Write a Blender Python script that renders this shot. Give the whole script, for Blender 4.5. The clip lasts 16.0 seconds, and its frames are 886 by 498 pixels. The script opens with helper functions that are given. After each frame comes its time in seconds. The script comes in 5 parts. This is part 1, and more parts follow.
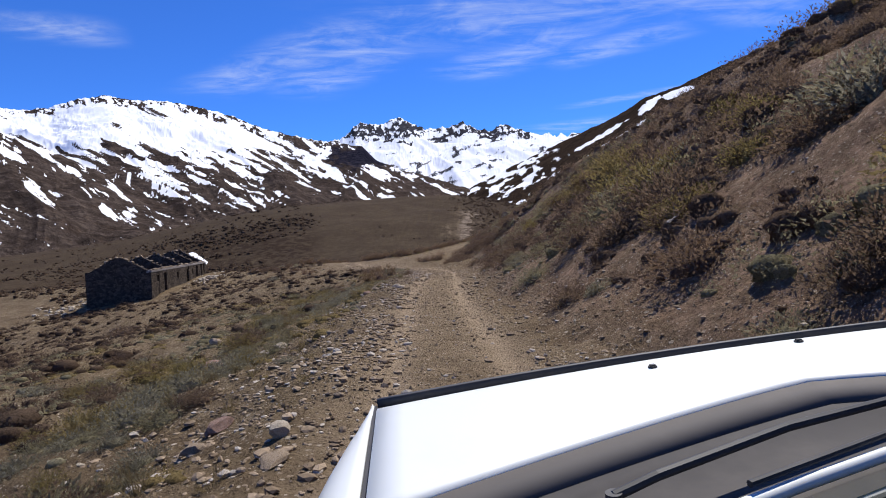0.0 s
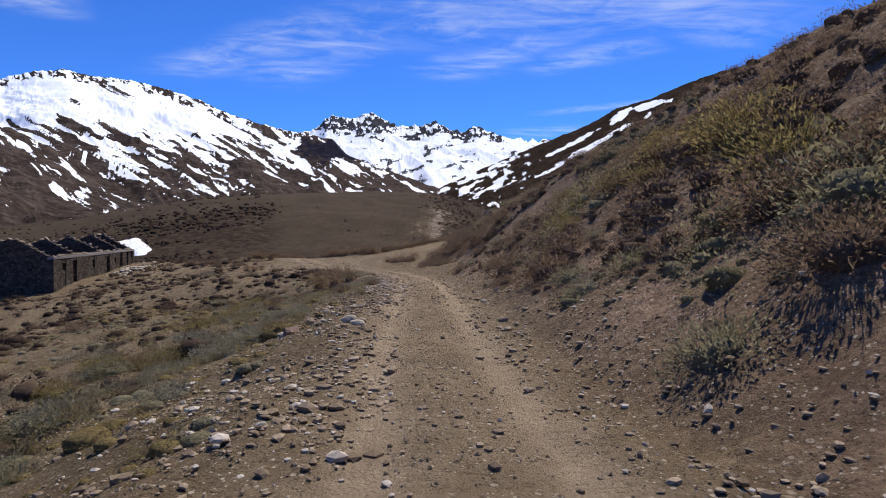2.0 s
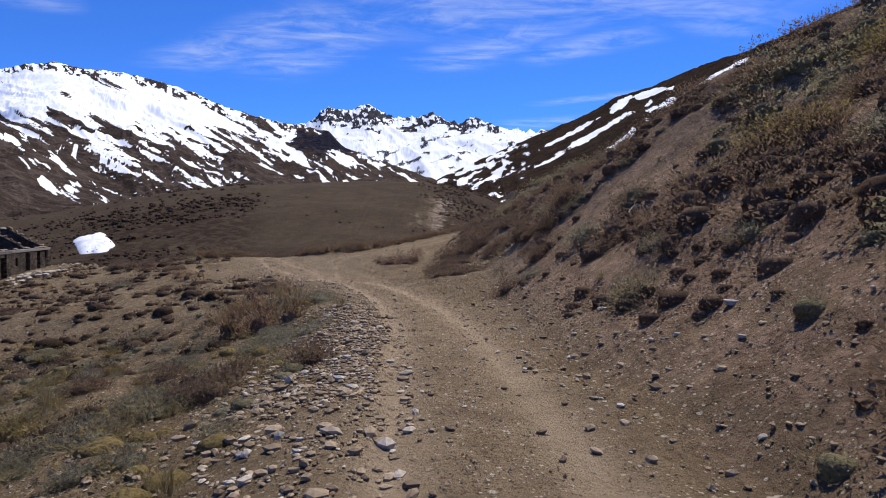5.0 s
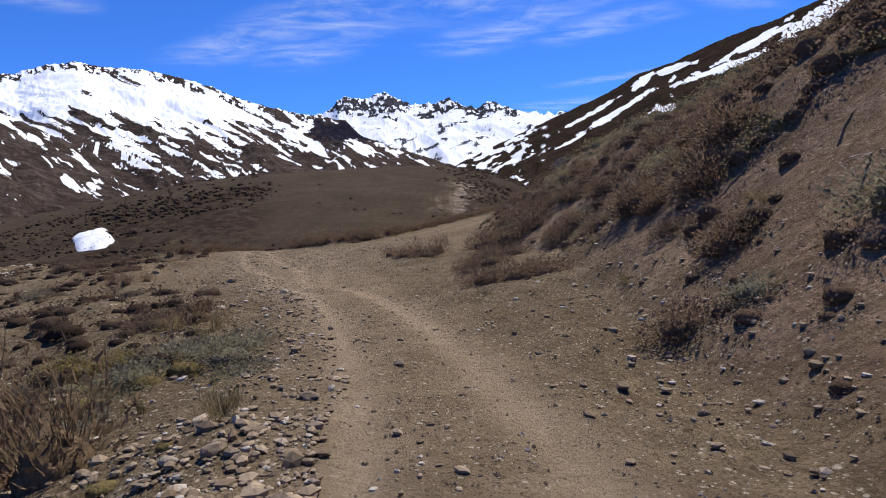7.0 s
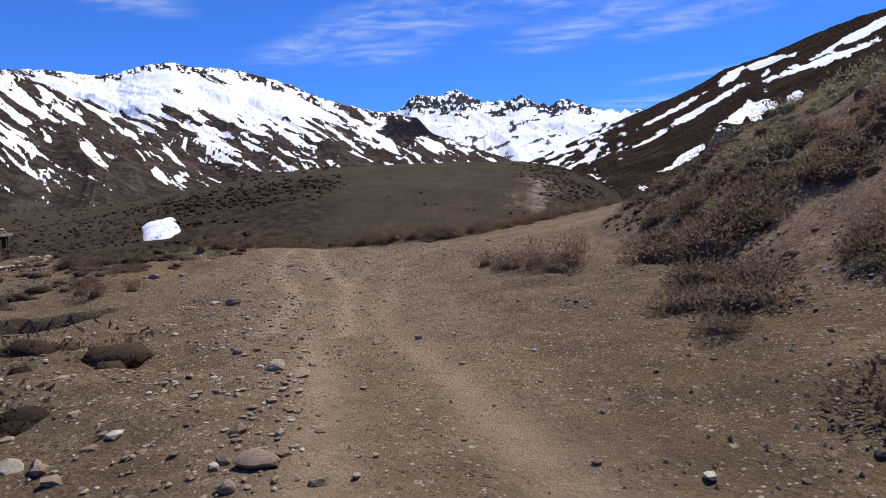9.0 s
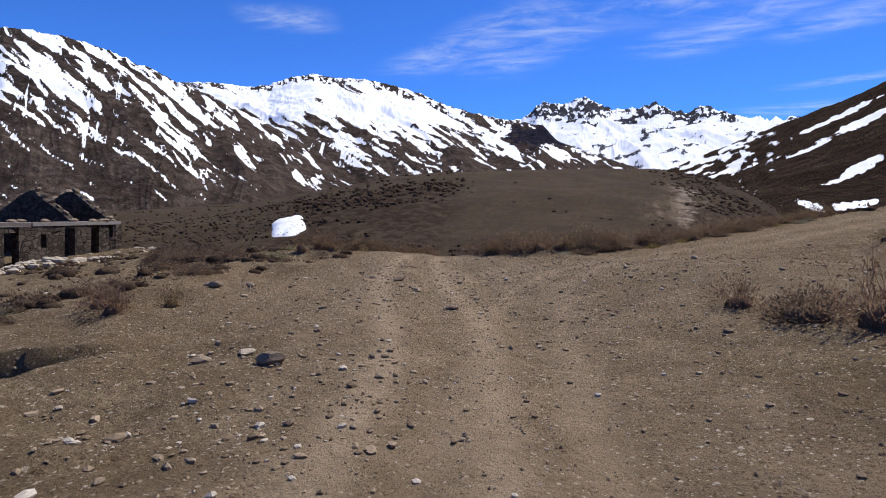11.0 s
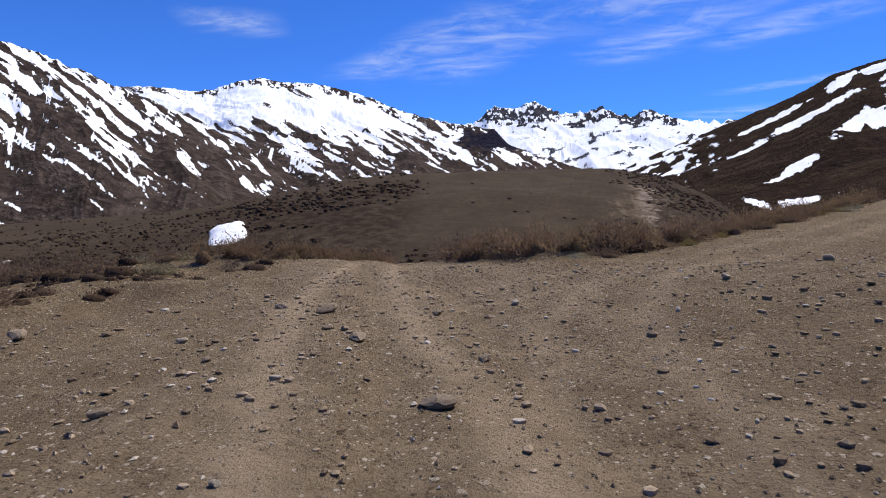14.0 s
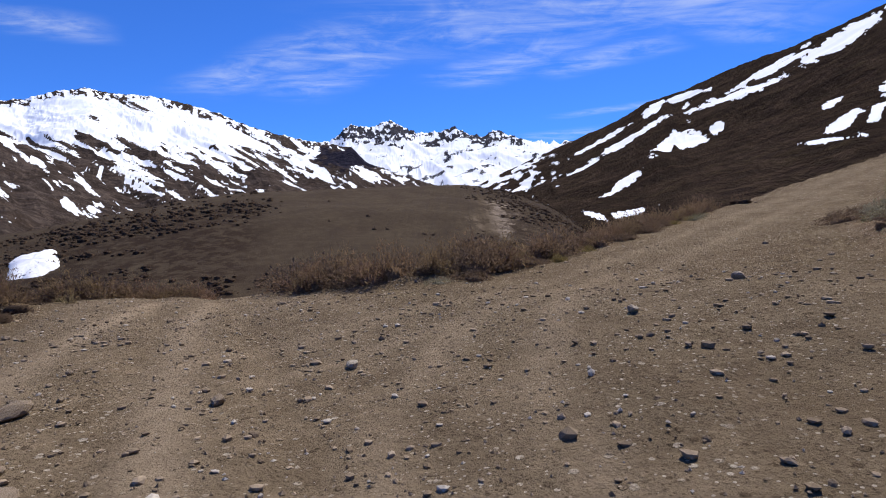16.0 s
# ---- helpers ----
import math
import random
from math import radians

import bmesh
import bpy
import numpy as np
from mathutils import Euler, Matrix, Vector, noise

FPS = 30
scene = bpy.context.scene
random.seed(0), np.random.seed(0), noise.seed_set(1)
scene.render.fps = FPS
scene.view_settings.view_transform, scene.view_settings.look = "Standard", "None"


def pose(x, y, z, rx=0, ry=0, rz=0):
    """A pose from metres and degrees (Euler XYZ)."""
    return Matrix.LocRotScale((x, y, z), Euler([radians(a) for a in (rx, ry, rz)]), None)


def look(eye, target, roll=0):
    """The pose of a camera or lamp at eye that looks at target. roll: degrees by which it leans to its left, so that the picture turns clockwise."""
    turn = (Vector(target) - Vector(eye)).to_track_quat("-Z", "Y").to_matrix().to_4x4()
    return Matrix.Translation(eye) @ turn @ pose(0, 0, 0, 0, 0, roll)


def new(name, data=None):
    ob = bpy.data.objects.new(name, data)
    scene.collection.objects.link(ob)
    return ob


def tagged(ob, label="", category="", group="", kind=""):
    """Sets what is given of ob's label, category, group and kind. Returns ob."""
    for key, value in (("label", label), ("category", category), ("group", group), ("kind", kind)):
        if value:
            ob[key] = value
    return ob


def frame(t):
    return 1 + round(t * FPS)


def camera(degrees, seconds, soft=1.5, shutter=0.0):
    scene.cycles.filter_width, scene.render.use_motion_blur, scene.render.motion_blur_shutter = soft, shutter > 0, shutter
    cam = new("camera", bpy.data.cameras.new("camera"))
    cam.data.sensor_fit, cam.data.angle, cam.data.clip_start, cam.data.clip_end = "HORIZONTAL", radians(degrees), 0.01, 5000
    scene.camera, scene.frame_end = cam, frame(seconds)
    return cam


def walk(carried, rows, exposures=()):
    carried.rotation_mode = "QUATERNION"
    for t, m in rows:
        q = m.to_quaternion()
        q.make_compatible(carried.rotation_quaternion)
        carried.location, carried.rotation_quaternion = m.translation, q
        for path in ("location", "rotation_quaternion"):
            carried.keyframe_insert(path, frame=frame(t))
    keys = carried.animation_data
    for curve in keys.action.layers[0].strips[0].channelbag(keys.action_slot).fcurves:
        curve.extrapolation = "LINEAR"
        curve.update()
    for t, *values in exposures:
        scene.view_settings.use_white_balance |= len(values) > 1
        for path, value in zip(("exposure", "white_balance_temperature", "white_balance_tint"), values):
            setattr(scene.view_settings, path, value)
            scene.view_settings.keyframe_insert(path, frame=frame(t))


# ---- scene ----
cam = camera(77.8, 16.0, soft=1.0)

# seconds, eye x, y, z, yaw to the left, pitch up, roll
PATH = [
    (0, 2.24, -37.70, 3.03, 1.99, -2.17, -1.65),
    (0.5, 1.84, -35.09, 2.94, 1.29, -2.11, -1.22),
    (1, 1.59, -32.47, 2.88, 0.76, -3.69, -2.31),
    (1.5, 1.38, -29.88, 2.82, -0.35, -2.90, -2.31),
    (2, 1.19, -27.34, 2.73, -1.50, -2.25, 1.35),
    (2.5, 1.11, -24.83, 2.66, 0.02, -5.27, -6.27),
    (3, 0.92, -22.09, 2.56, -1.59, -3.77, -0.97),
    (3.5, 0.75, -19.34, 2.49, -1.67, -3.30, 0.12),
    (4, 0.55, -16.64, 2.50, -1.91, -2.29, 1.06),
    (6.5, 0.36, -2.60, 1.83, -0.49, -4.54, -0.43),
    (7, 0.07, -0.01, 1.69, 0.40, -4.47, -0.85),
    (7.5, -0.33, 2.62, 1.52, 1.97, -5.16, -0.25),
    (8, -0.80, 5.26, 1.42, 3.68, -4.77, -0.43),
    (8.5, -1.40, 7.93, 1.27, 5.22, -4.98, -0.41),
    (9, -2.05, 10.42, 1.16, 7.40, -4.63, 0.37),
    (9.5, -2.82, 12.74, 1.03, 10.27, -3.99, 1.64),
    (10, -3.59, 14.85, 0.97, 14.13, -3.38, 2.16),
    (12.5, -6.31, 21.30, 0.15, 22.53, -5.38, 2.38),
    (13, -6.81, 22.55, 0.12, 20.05, -4.69, 2.74),
    (13.5, -7.20, 23.73, 0.09, 17.88, -3.34, 2.65),
    (14, -7.46, 24.88, 0.10, 15.06, -3.52, 1.36),
    (14.5, -7.59, 26.00, 0.10, 10.91, -3.13, 0.51),
    (15, -7.62, 27.00, 0.11, 6.52, -2.45, -0.07),
    (15.5, -7.63, 27.62, 0.12, 3.49, -0.94, 1.77),
    (16, -7.53, 28.18, 0.14, 0.75, -1.56, -0.38),
]


def carried_pose(x, y, z, yaw, pitch, roll):
    turn = pose(0, 0, 0, 0, 0, yaw) @ pose(0, 0, 0, 90 + pitch) @ pose(0, 0, 0, 0, 0, roll)
    return Matrix.Translation((x, y, z)) @ turn


walk(cam, [(t, carried_pose(*row)) for t, *row in PATH])

# ---------------------------------------------------------------- light
SUN_AZ, SUN_EL = 24.0, 55.0      # degrees to the right of +y, and above the horizon


def sun_way():
    a, e = radians(SUN_AZ), radians(SUN_EL)
    return Vector((math.sin(a) * math.cos(e), math.cos(a) * math.cos(e), math.sin(e)))


sun_data = bpy.data.lights.new("sun", "SUN")
sun_data.energy, sun_data.angle, sun_data.color = 5.0, radians(0.55), (1.0, 0.955, 0.89)
sun = new("sun", sun_data)
sun.matrix_world = look((0, 0, 0), -sun_way())

world = bpy.data.worlds.new("mountain_sky")
scene.world = world
world.use_nodes = True
wt = world.node_tree
wt.nodes.clear()


def wmath(op, a, b=None, clamp=False):
    n = wt.nodes.new("ShaderNodeMath")
    n.operation, n.use_clamp = op, clamp
    for i, v in enumerate((a, b)):
        if v is None:
            continue
        if isinstance(v, (int, float)):
            n.inputs[i].default_value = v
        else:
            wt.links.new(v, n.inputs[i])
    return n.outputs[0]


def wramp(v, lo, hi):
    n = wt.nodes.new("ShaderNodeMapRange")
    n.interpolation_type = "SMOOTHSTEP"
    n.inputs[1].default_value, n.inputs[2].default_value = lo, hi
    wt.links.new(v, n.inputs[0])
    return n.outputs[0]


sky = wt.nodes.new("ShaderNodeTexSky")
sky.sky_type, sky.sun_disc = "NISHITA", False
sky.sun_elevation, sky.sun_rotation = radians(SUN_EL), radians(SUN_AZ)
sky.altitude, sky.air_density, sky.dust_density, sky.ozone_density = 2600.0, 1.0, 0.15, 5.0

# thin cirrus on a high plane: long streaks combed by the wind
coords = wt.nodes.new("ShaderNodeTexCoord")
split = wt.nodes.new("ShaderNodeSeparateXYZ")
wt.links.new(coords.outputs["Generated"], split.inputs[0])
up = wmath("MAXIMUM", split.outputs[2], 0.03)
px, py = wmath("DIVIDE", split.outputs[0], up), wmath("DIVIDE", split.outputs[1], up)
plane = wt.nodes.new("ShaderNodeCombineXYZ")
wt.links.new(px, plane.inputs[0])
wt.links.new(py, plane.inputs[1])


def wispy(turn, along, across, detail, shift, distort=0.6):
    m = wt.nodes.new("ShaderNodeMapping")
    m.inputs["Rotation"].default_value = (0, 0, radians(turn))
    m.inputs["Scale"].default_value = (along, across, 1)
    m.inputs["Location"].default_value = shift
    wt.links.new(plane.outputs[0], m.inputs[0])
    n = wt.nodes.new("ShaderNodeTexNoise")
    n.inputs["Scale"].default_value, n.inputs["Detail"].default_value = 1.0, detail
    n.inputs["Roughness"].default_value, n.inputs["Distortion"].default_value = 0.62, distort
    wt.links.new(m.outputs[0], n.inputs["Vector"])
    return n.outputs[0]


def band(x0, y0, x1, y1, half, ends):
    """A soft streak of cirrus on the plane between two places."""
    dx, dy = x1 - x0, y1 - y0
    length = math.hypot(dx, dy)
    ux, uy = dx / length, dy / length
    ax, ay = wmath("SUBTRACT", px, x0), wmath("SUBTRACT", py, y0)
    along = wmath("ADD", wmath("MULTIPLY", ax, ux), wmath("MULTIPLY", ay, uy))
    across = wmath("ABSOLUTE", wmath("SUBTRACT", wmath("MULTIPLY", ax, uy), wmath("MULTIPLY", ay, ux)))
    side = wramp(across, half, half * 0.1)
    a, b = wramp(along, 0.0, ends), wramp(along, length, length - ends)
    return wmath("MULTIPLY", side, wmath("MULTIPLY", a, b))


fibres = wispy(38, 0.8, 2.6, 8.0, (3.1, 1.7, 0), 1.6)
tufts = wispy(26, 2.4, 3.6, 9.0, (0.4, 5.2, 0), 1.6)
streaks = [band(-2.0, 4.05, 0.1, 2.3, 0.34, 0.9), band(-1.35, 4.2, 0.2, 2.1, 0.42, 0.8), band(-0.8, 2.95, 1.9, 2.1, 0.6, 0.8),
           band(-0.1, 3.85, 0.75, 2.7, 0.36, 0.4), band(0.5, 3.55, 1.25, 2.8, 0.28, 0.3), band(0.8, 4.85, 1.9, 4.05, 0.16, 0.4),
           band(0.6, 6.0, 2.4, 4.9, 0.42, 0.5), band(0.9, 2.4, 1.9, 2.95, 0.3, 0.4), band(-2.2, 2.45, -1.6, 2.75, 0.3, 0.25)]
cirrus = streaks[0]
for s in streaks[1:]:
    cirrus = wmath("MAXIMUM", cirrus, s)
cloud = wmath("MULTIPLY", cirrus, wramp(wmath("ADD", wmath("MULTIPLY", fibres, 0.6), wmath("MULTIPLY", tufts, 0.4)), 0.36, 0.72), True)
cloud = wmath("MULTIPLY", cloud, 0.42)
tint = wt.nodes.new("ShaderNodeMix")
tint.data_type = "RGBA"
tint.blend_type = "MULTIPLY"
tint.inputs[0].default_value = 1.0
tint.inputs[7].default_value = (0.40, 0.84, 1.62, 1)
wt.links.new(sky.outputs[0], tint.inputs[6])
mixed = wt.nodes.new("ShaderNodeMix")
mixed.data_type = "RGBA"
wt.links.new(cloud, mixed.inputs[0])
wt.links.new(tint.outputs[2], mixed.inputs[6])
mixed.inputs[7].default_value = (8.5, 9.0, 9.6, 1)
background = wt.nodes.new("ShaderNodeBackground")
background.inputs[1].default_value = 0.093
wt.links.new(mixed.outputs[2], background.inputs[0])
wout = wt.nodes.new("ShaderNodeOutputWorld")
wt.links.new(background.outputs[0], wout.inputs[0])
scene.view_settings.exposure = 0.16


# ---------------------------------------------------------------- materials
class Mat:
    """A node material with a few short ways to lay nodes."""

    def __init__(self, name, roughness=0.9, metallic=0.0, specular=0.3):
        self.m = bpy.data.materials.new(name)
        self.m.use_nodes = True
        self.t = self.m.node_tree
        self.b = self.t.nodes["Principled BSDF"]
        self.b.inputs["Roughness"].default_value = roughness
        self.b.inputs["Metallic"].default_value = metallic
        self.b.inputs["Specular IOR Level"].default_value = specular
        self.co = self.t.nodes.new("ShaderNodeTexCoord").outputs["Object"]
        self.height = None

    def link(self, a, b):
        self.t.links.new(a, b)

    def put(self, socket, v):
        if isinstance(v, (int, float)):
            socket.default_value = v
        elif isinstance(v, tuple):
            socket.default_value = (*v, 1.0) if len(v) == 3 and socket.type == "RGBA" else v
        else:
            self.link(v, socket)

    def noise(self, scale, detail=4.0, rough=0.6, stretch=None, distortion=0.0):
        n = self.t.nodes.new("ShaderNodeTexNoise")
        n.inputs["Scale"].default_value, n.inputs["Detail"].default_value = scale, detail
        n.inputs["Roughness"].default_value, n.inputs["Distortion"].default_value = rough, distortion
        self.link(self.mapped(stretch), n.inputs["Vector"])
        return n.outputs[0]

    def mapped(self, stretch):
        if stretch is None:
            return self.co
        m = self.t.nodes.new("ShaderNodeMapping")
        m.inputs["Scale"].default_value = stretch
        self.link(self.co, m.inputs[0])
        return m.outputs[0]

    def cells(self, scale, feature="F1", out=0, stretch=None):
        n = self.t.nodes.new("ShaderNodeTexVoronoi")
        n.feature = feature
        n.inputs["Scale"].default_value = scale
        self.link(self.mapped(stretch), n.inputs["Vector"])
        return n.outputs[out]

    def ramp(self, v, lo, hi, a=0.0, b=1.0):
        n = self.t.nodes.new("ShaderNodeMapRange")
        n.interpolation_type = "SMOOTHSTEP"
        for i, w in enumerate((v, lo, hi, a, b)):
            self.put(n.inputs[i], w)
        return n.outputs[0]

    def math(self, op, a, b=0.0, clamp=False):
        n = self.t.nodes.new("ShaderNodeMath")
        n.operation, n.use_clamp = op, clamp
        self.put(n.inputs[0], a)
        self.put(n.inputs[1], b)
        return n.outputs[0]

    def mix(self, fac, a, b, blend="MIX"):
        n = self.t.nodes.new("ShaderNodeMix")
        n.data_type, n.blend_type = "RGBA", blend
        self.put(n.inputs[0], fac)
        self.put(n.inputs[6], a)
        self.put(n.inputs[7], b)
        return n.outputs[2]

    def attr(self, name):
        n = self.t.nodes.new("ShaderNodeAttribute")
        n.attribute_name = name
        return n.outputs["Fac"]

    def random(self, island=False):
        if island:
            return self.t.nodes.new("ShaderNodeNewGeometry").outputs["Random Per Island"]
        return self.t.nodes.new("ShaderNodeObjectInfo").outputs["Random"]

    def color(self, v):
        self.put(self.b.inputs["Base Color"], v)
        return self

    def rough(self, v):
        self.put(self.b.inputs["Roughness"], v)
        return self

    def bump(self, v, distance, strength=1.0):
        n = self.t.nodes.new("ShaderNodeBump")
        n.inputs["Strength"].default_value, n.inputs["Distance"].default_value = strength, distance
        self.link(v, n.inputs["Height"])
        if self.height is not None:
            self.link(self.height, n.inputs["Normal"])
        self.height = n.outputs[0]
        self.link(self.height, self.b.inputs["Normal"])
        return self


def ground_material():
    g = Mat("stony_soil", 1.0, specular=0.02)
    big, mid, fine, grain = g.noise(0.09, 5), g.noise(0.7, 6), g.noise(6.0, 6, 0.7), g.noise(34.0, 5, 0.8)
    soil = g.mix(g.ramp(mid, 0.4, 0.62), (0.188, 0.138, 0.082), (0.298, 0.226, 0.138))
    soil = g.mix(g.ramp(big, 0.4, 0.65), soil, g.mix(0.5, soil, (0.205, 0.138, 0.080)))
    soil = g.mix(g.ramp(fine, 0.38, 0.62), g.mix(0.5, soil, (0.100, 0.070, 0.042)), soil)
    soil = g.mix(g.ramp(grain, 0.4, 0.6), g.mix(0.42, soil, (0.060, 0.042, 0.027)), soil)
    # reddish crumbling earth of the hillside
    rust = g.attr("hillside")
    earth = g.mix(g.ramp(g.noise(0.5, 6, 0.7), 0.36, 0.62), (0.200, 0.126, 0.082), (0.370, 0.246, 0.166))
    earth = g.mix(g.ramp(fine, 0.4, 0.58), g.mix(0.55, earth, (0.075, 0.050, 0.034)), earth)
    soil = g.mix(g.math("MULTIPLY", rust, 0.9), soil, earth)
    # yellowish dry grass in the soil off the road
    scrub = g.attr("scrub")
    herb = g.math("MULTIPLY", scrub, g.ramp(g.noise(1.1, 6, 0.7), 0.5, 0.68))
    soil = g.mix(g.math("MULTIPLY", herb, 0.4), soil, (0.170, 0.128, 0.060))
    mottle = g.math("MULTIPLY", scrub, g.ramp(g.noise(2.4, 7, 0.75), 0.48, 0.58))
    soil = g.mix(g.math("MULTIPLY", mottle, 0.3), soil, (0.100, 0.068, 0.043))
    # packed dusty road
    road = g.attr("road")
    dusty = g.mix(g.ramp(g.noise(1.6, 6, 0.65), 0.35, 0.7), (0.193, 0.141, 0.087), (0.268, 0.198, 0.125))
    soil = g.mix(g.math("MULTIPLY", road, g.ramp(fine, 0.2, 0.62, 0.65, 1.0)), soil, dusty)
    # bands of dark gravel and of pale dust between the wheel marks
    bands = g.noise(0.9, 6, 0.7, None, 0.8)
    soil = g.mix(g.math("MULTIPLY", g.ramp(bands, 0.5, 0.62), 0.5), soil, (0.145, 0.102, 0.062))
    soil = g.mix(g.math("MULTIPLY", g.ramp(bands, 0.42, 0.34), 0.3), soil, (0.330, 0.245, 0.150))
    # pebbles of several sizes, each of its own grey or red-brown
    wheel = g.math("MULTIPLY", g.attr("track"), g.ramp(g.noise(2.2, 5, 0.6), 0.3, 0.6, 0.55, 1.0))
    clear = g.math("MULTIPLY", g.attr("near"), g.math("SUBTRACT", 1.0, g.math("MULTIPLY", wheel, 0.85)))
    for scale, thin, mixed in ((7.0, 0.30, 0.9), (15.0, 0.38, 0.9), (30.0, 0.42, 0.9)):
        v = g.t.nodes.new("ShaderNodeTexVoronoi")
        v.inputs["Scale"].default_value, v.inputs["Randomness"].default_value = scale, 1.0
        g.link(g.co, v.inputs["Vector"])
        pick = g.t.nodes.new("ShaderNodeSeparateColor")
        g.link(v.outputs["Color"], pick.inputs[0])
        here = g.math("MULTIPLY", g.ramp(v.outputs["Distance"], thin, thin - 0.12), g.ramp(pick.outputs[0], 0.42, 0.46))
        here = g.math("MULTIPLY", here, g.ramp(mid, 0.3, 0.55, 0.4, 1.0))
        here = g.math("MULTIPLY", here, clear)
        stone = g.mix(g.ramp(pick.outputs[1], 0.0, 0.8), (0.100, 0.069, 0.042), (0.260, 0.192, 0.120))
        stone = g.mix(g.ramp(pick.outputs[1], 0.8, 0.86), stone, (0.520, 0.440, 0.335))
        soil = g.mix(g.math("MULTIPLY", here, mixed), soil, stone)
        g.bump(here, 0.3 / scale, 0.9)
    soil = g.mix(g.math("MULTIPLY", wheel, 0.72), soil, g.mix(g.ramp(grain, 0.35, 0.65), (0.350, 0.262, 0.170), (0.440, 0.335, 0.222)))
    # pale washed-out earth of the slip on the hill
    slip = g.math("MULTIPLY", g.attr("slip"), g.ramp(g.noise(0.25, 6, 0.7, (1, 0.45, 0.4), 0.6), 0.42, 0.56), True)
    soil = g.mix(slip, soil, (0.250, 0.196, 0.146))
    # short dry turf on the hill across the hollow
    turf = g.mix(g.ramp(g.noise(0.08, 5), 0.35, 0.65), (0.062, 0.0445, 0.029), (0.080, 0.0590, 0.037))
    turf = g.mix(g.ramp(g.noise(0.5, 6, 0.75), 0.42, 0.6), g.mix(0.4, turf, (0.040, 0.028, 0.0195)), turf)
    soil = g.mix(g.math("MULTIPLY", g.attr("turf"), g.math("SUBTRACT", 1.0, slip, True)), soil, turf)
    # dark far scrub that grows in patches
    far = g.math("MULTIPLY", g.attr("far_scrub"), g.math("MULTIPLY", g.ramp(g.noise(0.05, 5, 0.6), 0.34, 0.47), g.ramp(g.noise(0.42, 6, 0.75), 0.44, 0.54)))
    soil = g.mix(g.math("MULTIPLY", far, 0.85), soil, (0.030, 0.019, 0.013))
    g.color(soil)
    g.bump(fine, 0.13, 0.9).bump(grain, 0.035, 0.8)
    return g.m


def mountain_material(name, dark, light, warm, warm_vein=(0.1, 0.068, 0.047)):
    g = Mat(name, 1.0, specular=0.0)
    mid, fine = g.noise(0.012, 6, 0.65), g.noise(0.06, 6, 0.7)
    rock = g.mix(g.ramp(mid, 0.36, 0.66), dark, light)
    rock = g.mix(g.ramp(fine, 0.4, 0.72), rock, warm)
    veins = g.noise(0.03, 7, 0.7, None, 1.5)
    rock = g.mix(g.ramp(veins, 0.5, 0.62), rock, g.mix(0.5, rock, warm_vein))
    rock = g.mix(g.ramp(veins, 0.46, 0.36), rock, g.mix(0.5, rock, (0.030, 0.023, 0.020)))
    ribs = g.noise(0.02, 7, 0.72, (1, 1, 0.3), 2.0)
    rock = g.mix(g.ramp(ribs, 0.47, 0.55), g.mix(0.5, rock, (0.022, 0.016, 0.013)), rock)
    # shade painted onto the cliff face as a bluish near-black
    rock = g.mix(g.attr("cliff_shade"), rock, g.mix(g.ramp(ribs, 0.44, 0.6), (0.012, 0.012, 0.019), (0.036, 0.033, 0.046)))
    edge = g.math("ADD", g.attr("snow"), g.math("ADD", g.math("MULTIPLY", g.math("SUBTRACT", fine, 0.5), 0.4), g.math("MULTIPLY", g.math("SUBTRACT", g.noise(0.16, 4, 0.6), 0.5), 0.4)))
    snow = g.ramp(edge, 0.46, 0.54)
    white = g.mix(g.ramp(g.noise(0.02, 4), 0.3, 0.7), (0.84, 0.86, 0.89), (0.93, 0.93, 0.93))
    g.color(g.mix(snow, rock, white))
    g.bump(g.math("MULTIPLY", g.math("ADD", fine, ribs), g.math("SUBTRACT", 1.0, snow)), 14.0, 0.8)
    return g.m


def shrub_material(name, a, b, c):
    g = Mat(name, 1.0, specular=0.0)
    col = g.mix(g.random(True), a, b)
    col = g.mix(g.ramp(g.random(), 0.3, 1.0), col, g.mix(0.6, col, c))
    col = g.mix(g.ramp(g.noise(0.4, 3), 0.42, 0.6), col, g.mix(0.45, col, c))
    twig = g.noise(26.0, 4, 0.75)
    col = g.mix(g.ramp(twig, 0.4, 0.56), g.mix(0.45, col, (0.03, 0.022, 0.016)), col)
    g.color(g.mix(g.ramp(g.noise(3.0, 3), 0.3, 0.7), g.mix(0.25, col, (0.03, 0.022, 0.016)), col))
    g.bump(twig, 0.06, 0.9)
    # thin twigs and leaves let some sun through
    thin, both = g.t.nodes.new("ShaderNodeBsdfTranslucent"), g.t.nodes.new("ShaderNodeMixShader")
    g.link(g.b.inputs["Base Color"].links[0].from_socket, thin.inputs[0])
    both.inputs[0].default_value = 0.4
    g.link(g.b.outputs[0], both.inputs[1])
    g.link(thin.outputs[0], both.inputs[2])
    g.link(both.outputs[0], g.t.nodes["Material Output"].inputs[0])
    return g.m


def stone_material(name, a, b, c):
    g = Mat(name, 0.95, specular=0.08)
    col = g.mix(g.random(), a, b)
    col = g.mix(g.ramp(g.noise(9.0, 5, 0.7), 0.4, 0.7), col, c)
    col = g.mix(g.ramp(g.noise(60.0, 3), 0.45, 0.75), col, g.mix(0.5, col, (0.5, 0.45, 0.4)))
    g.color(col)
    g.bump(g.noise(22.0, 6, 0.7), 0.02, 0.7)
    return g.m


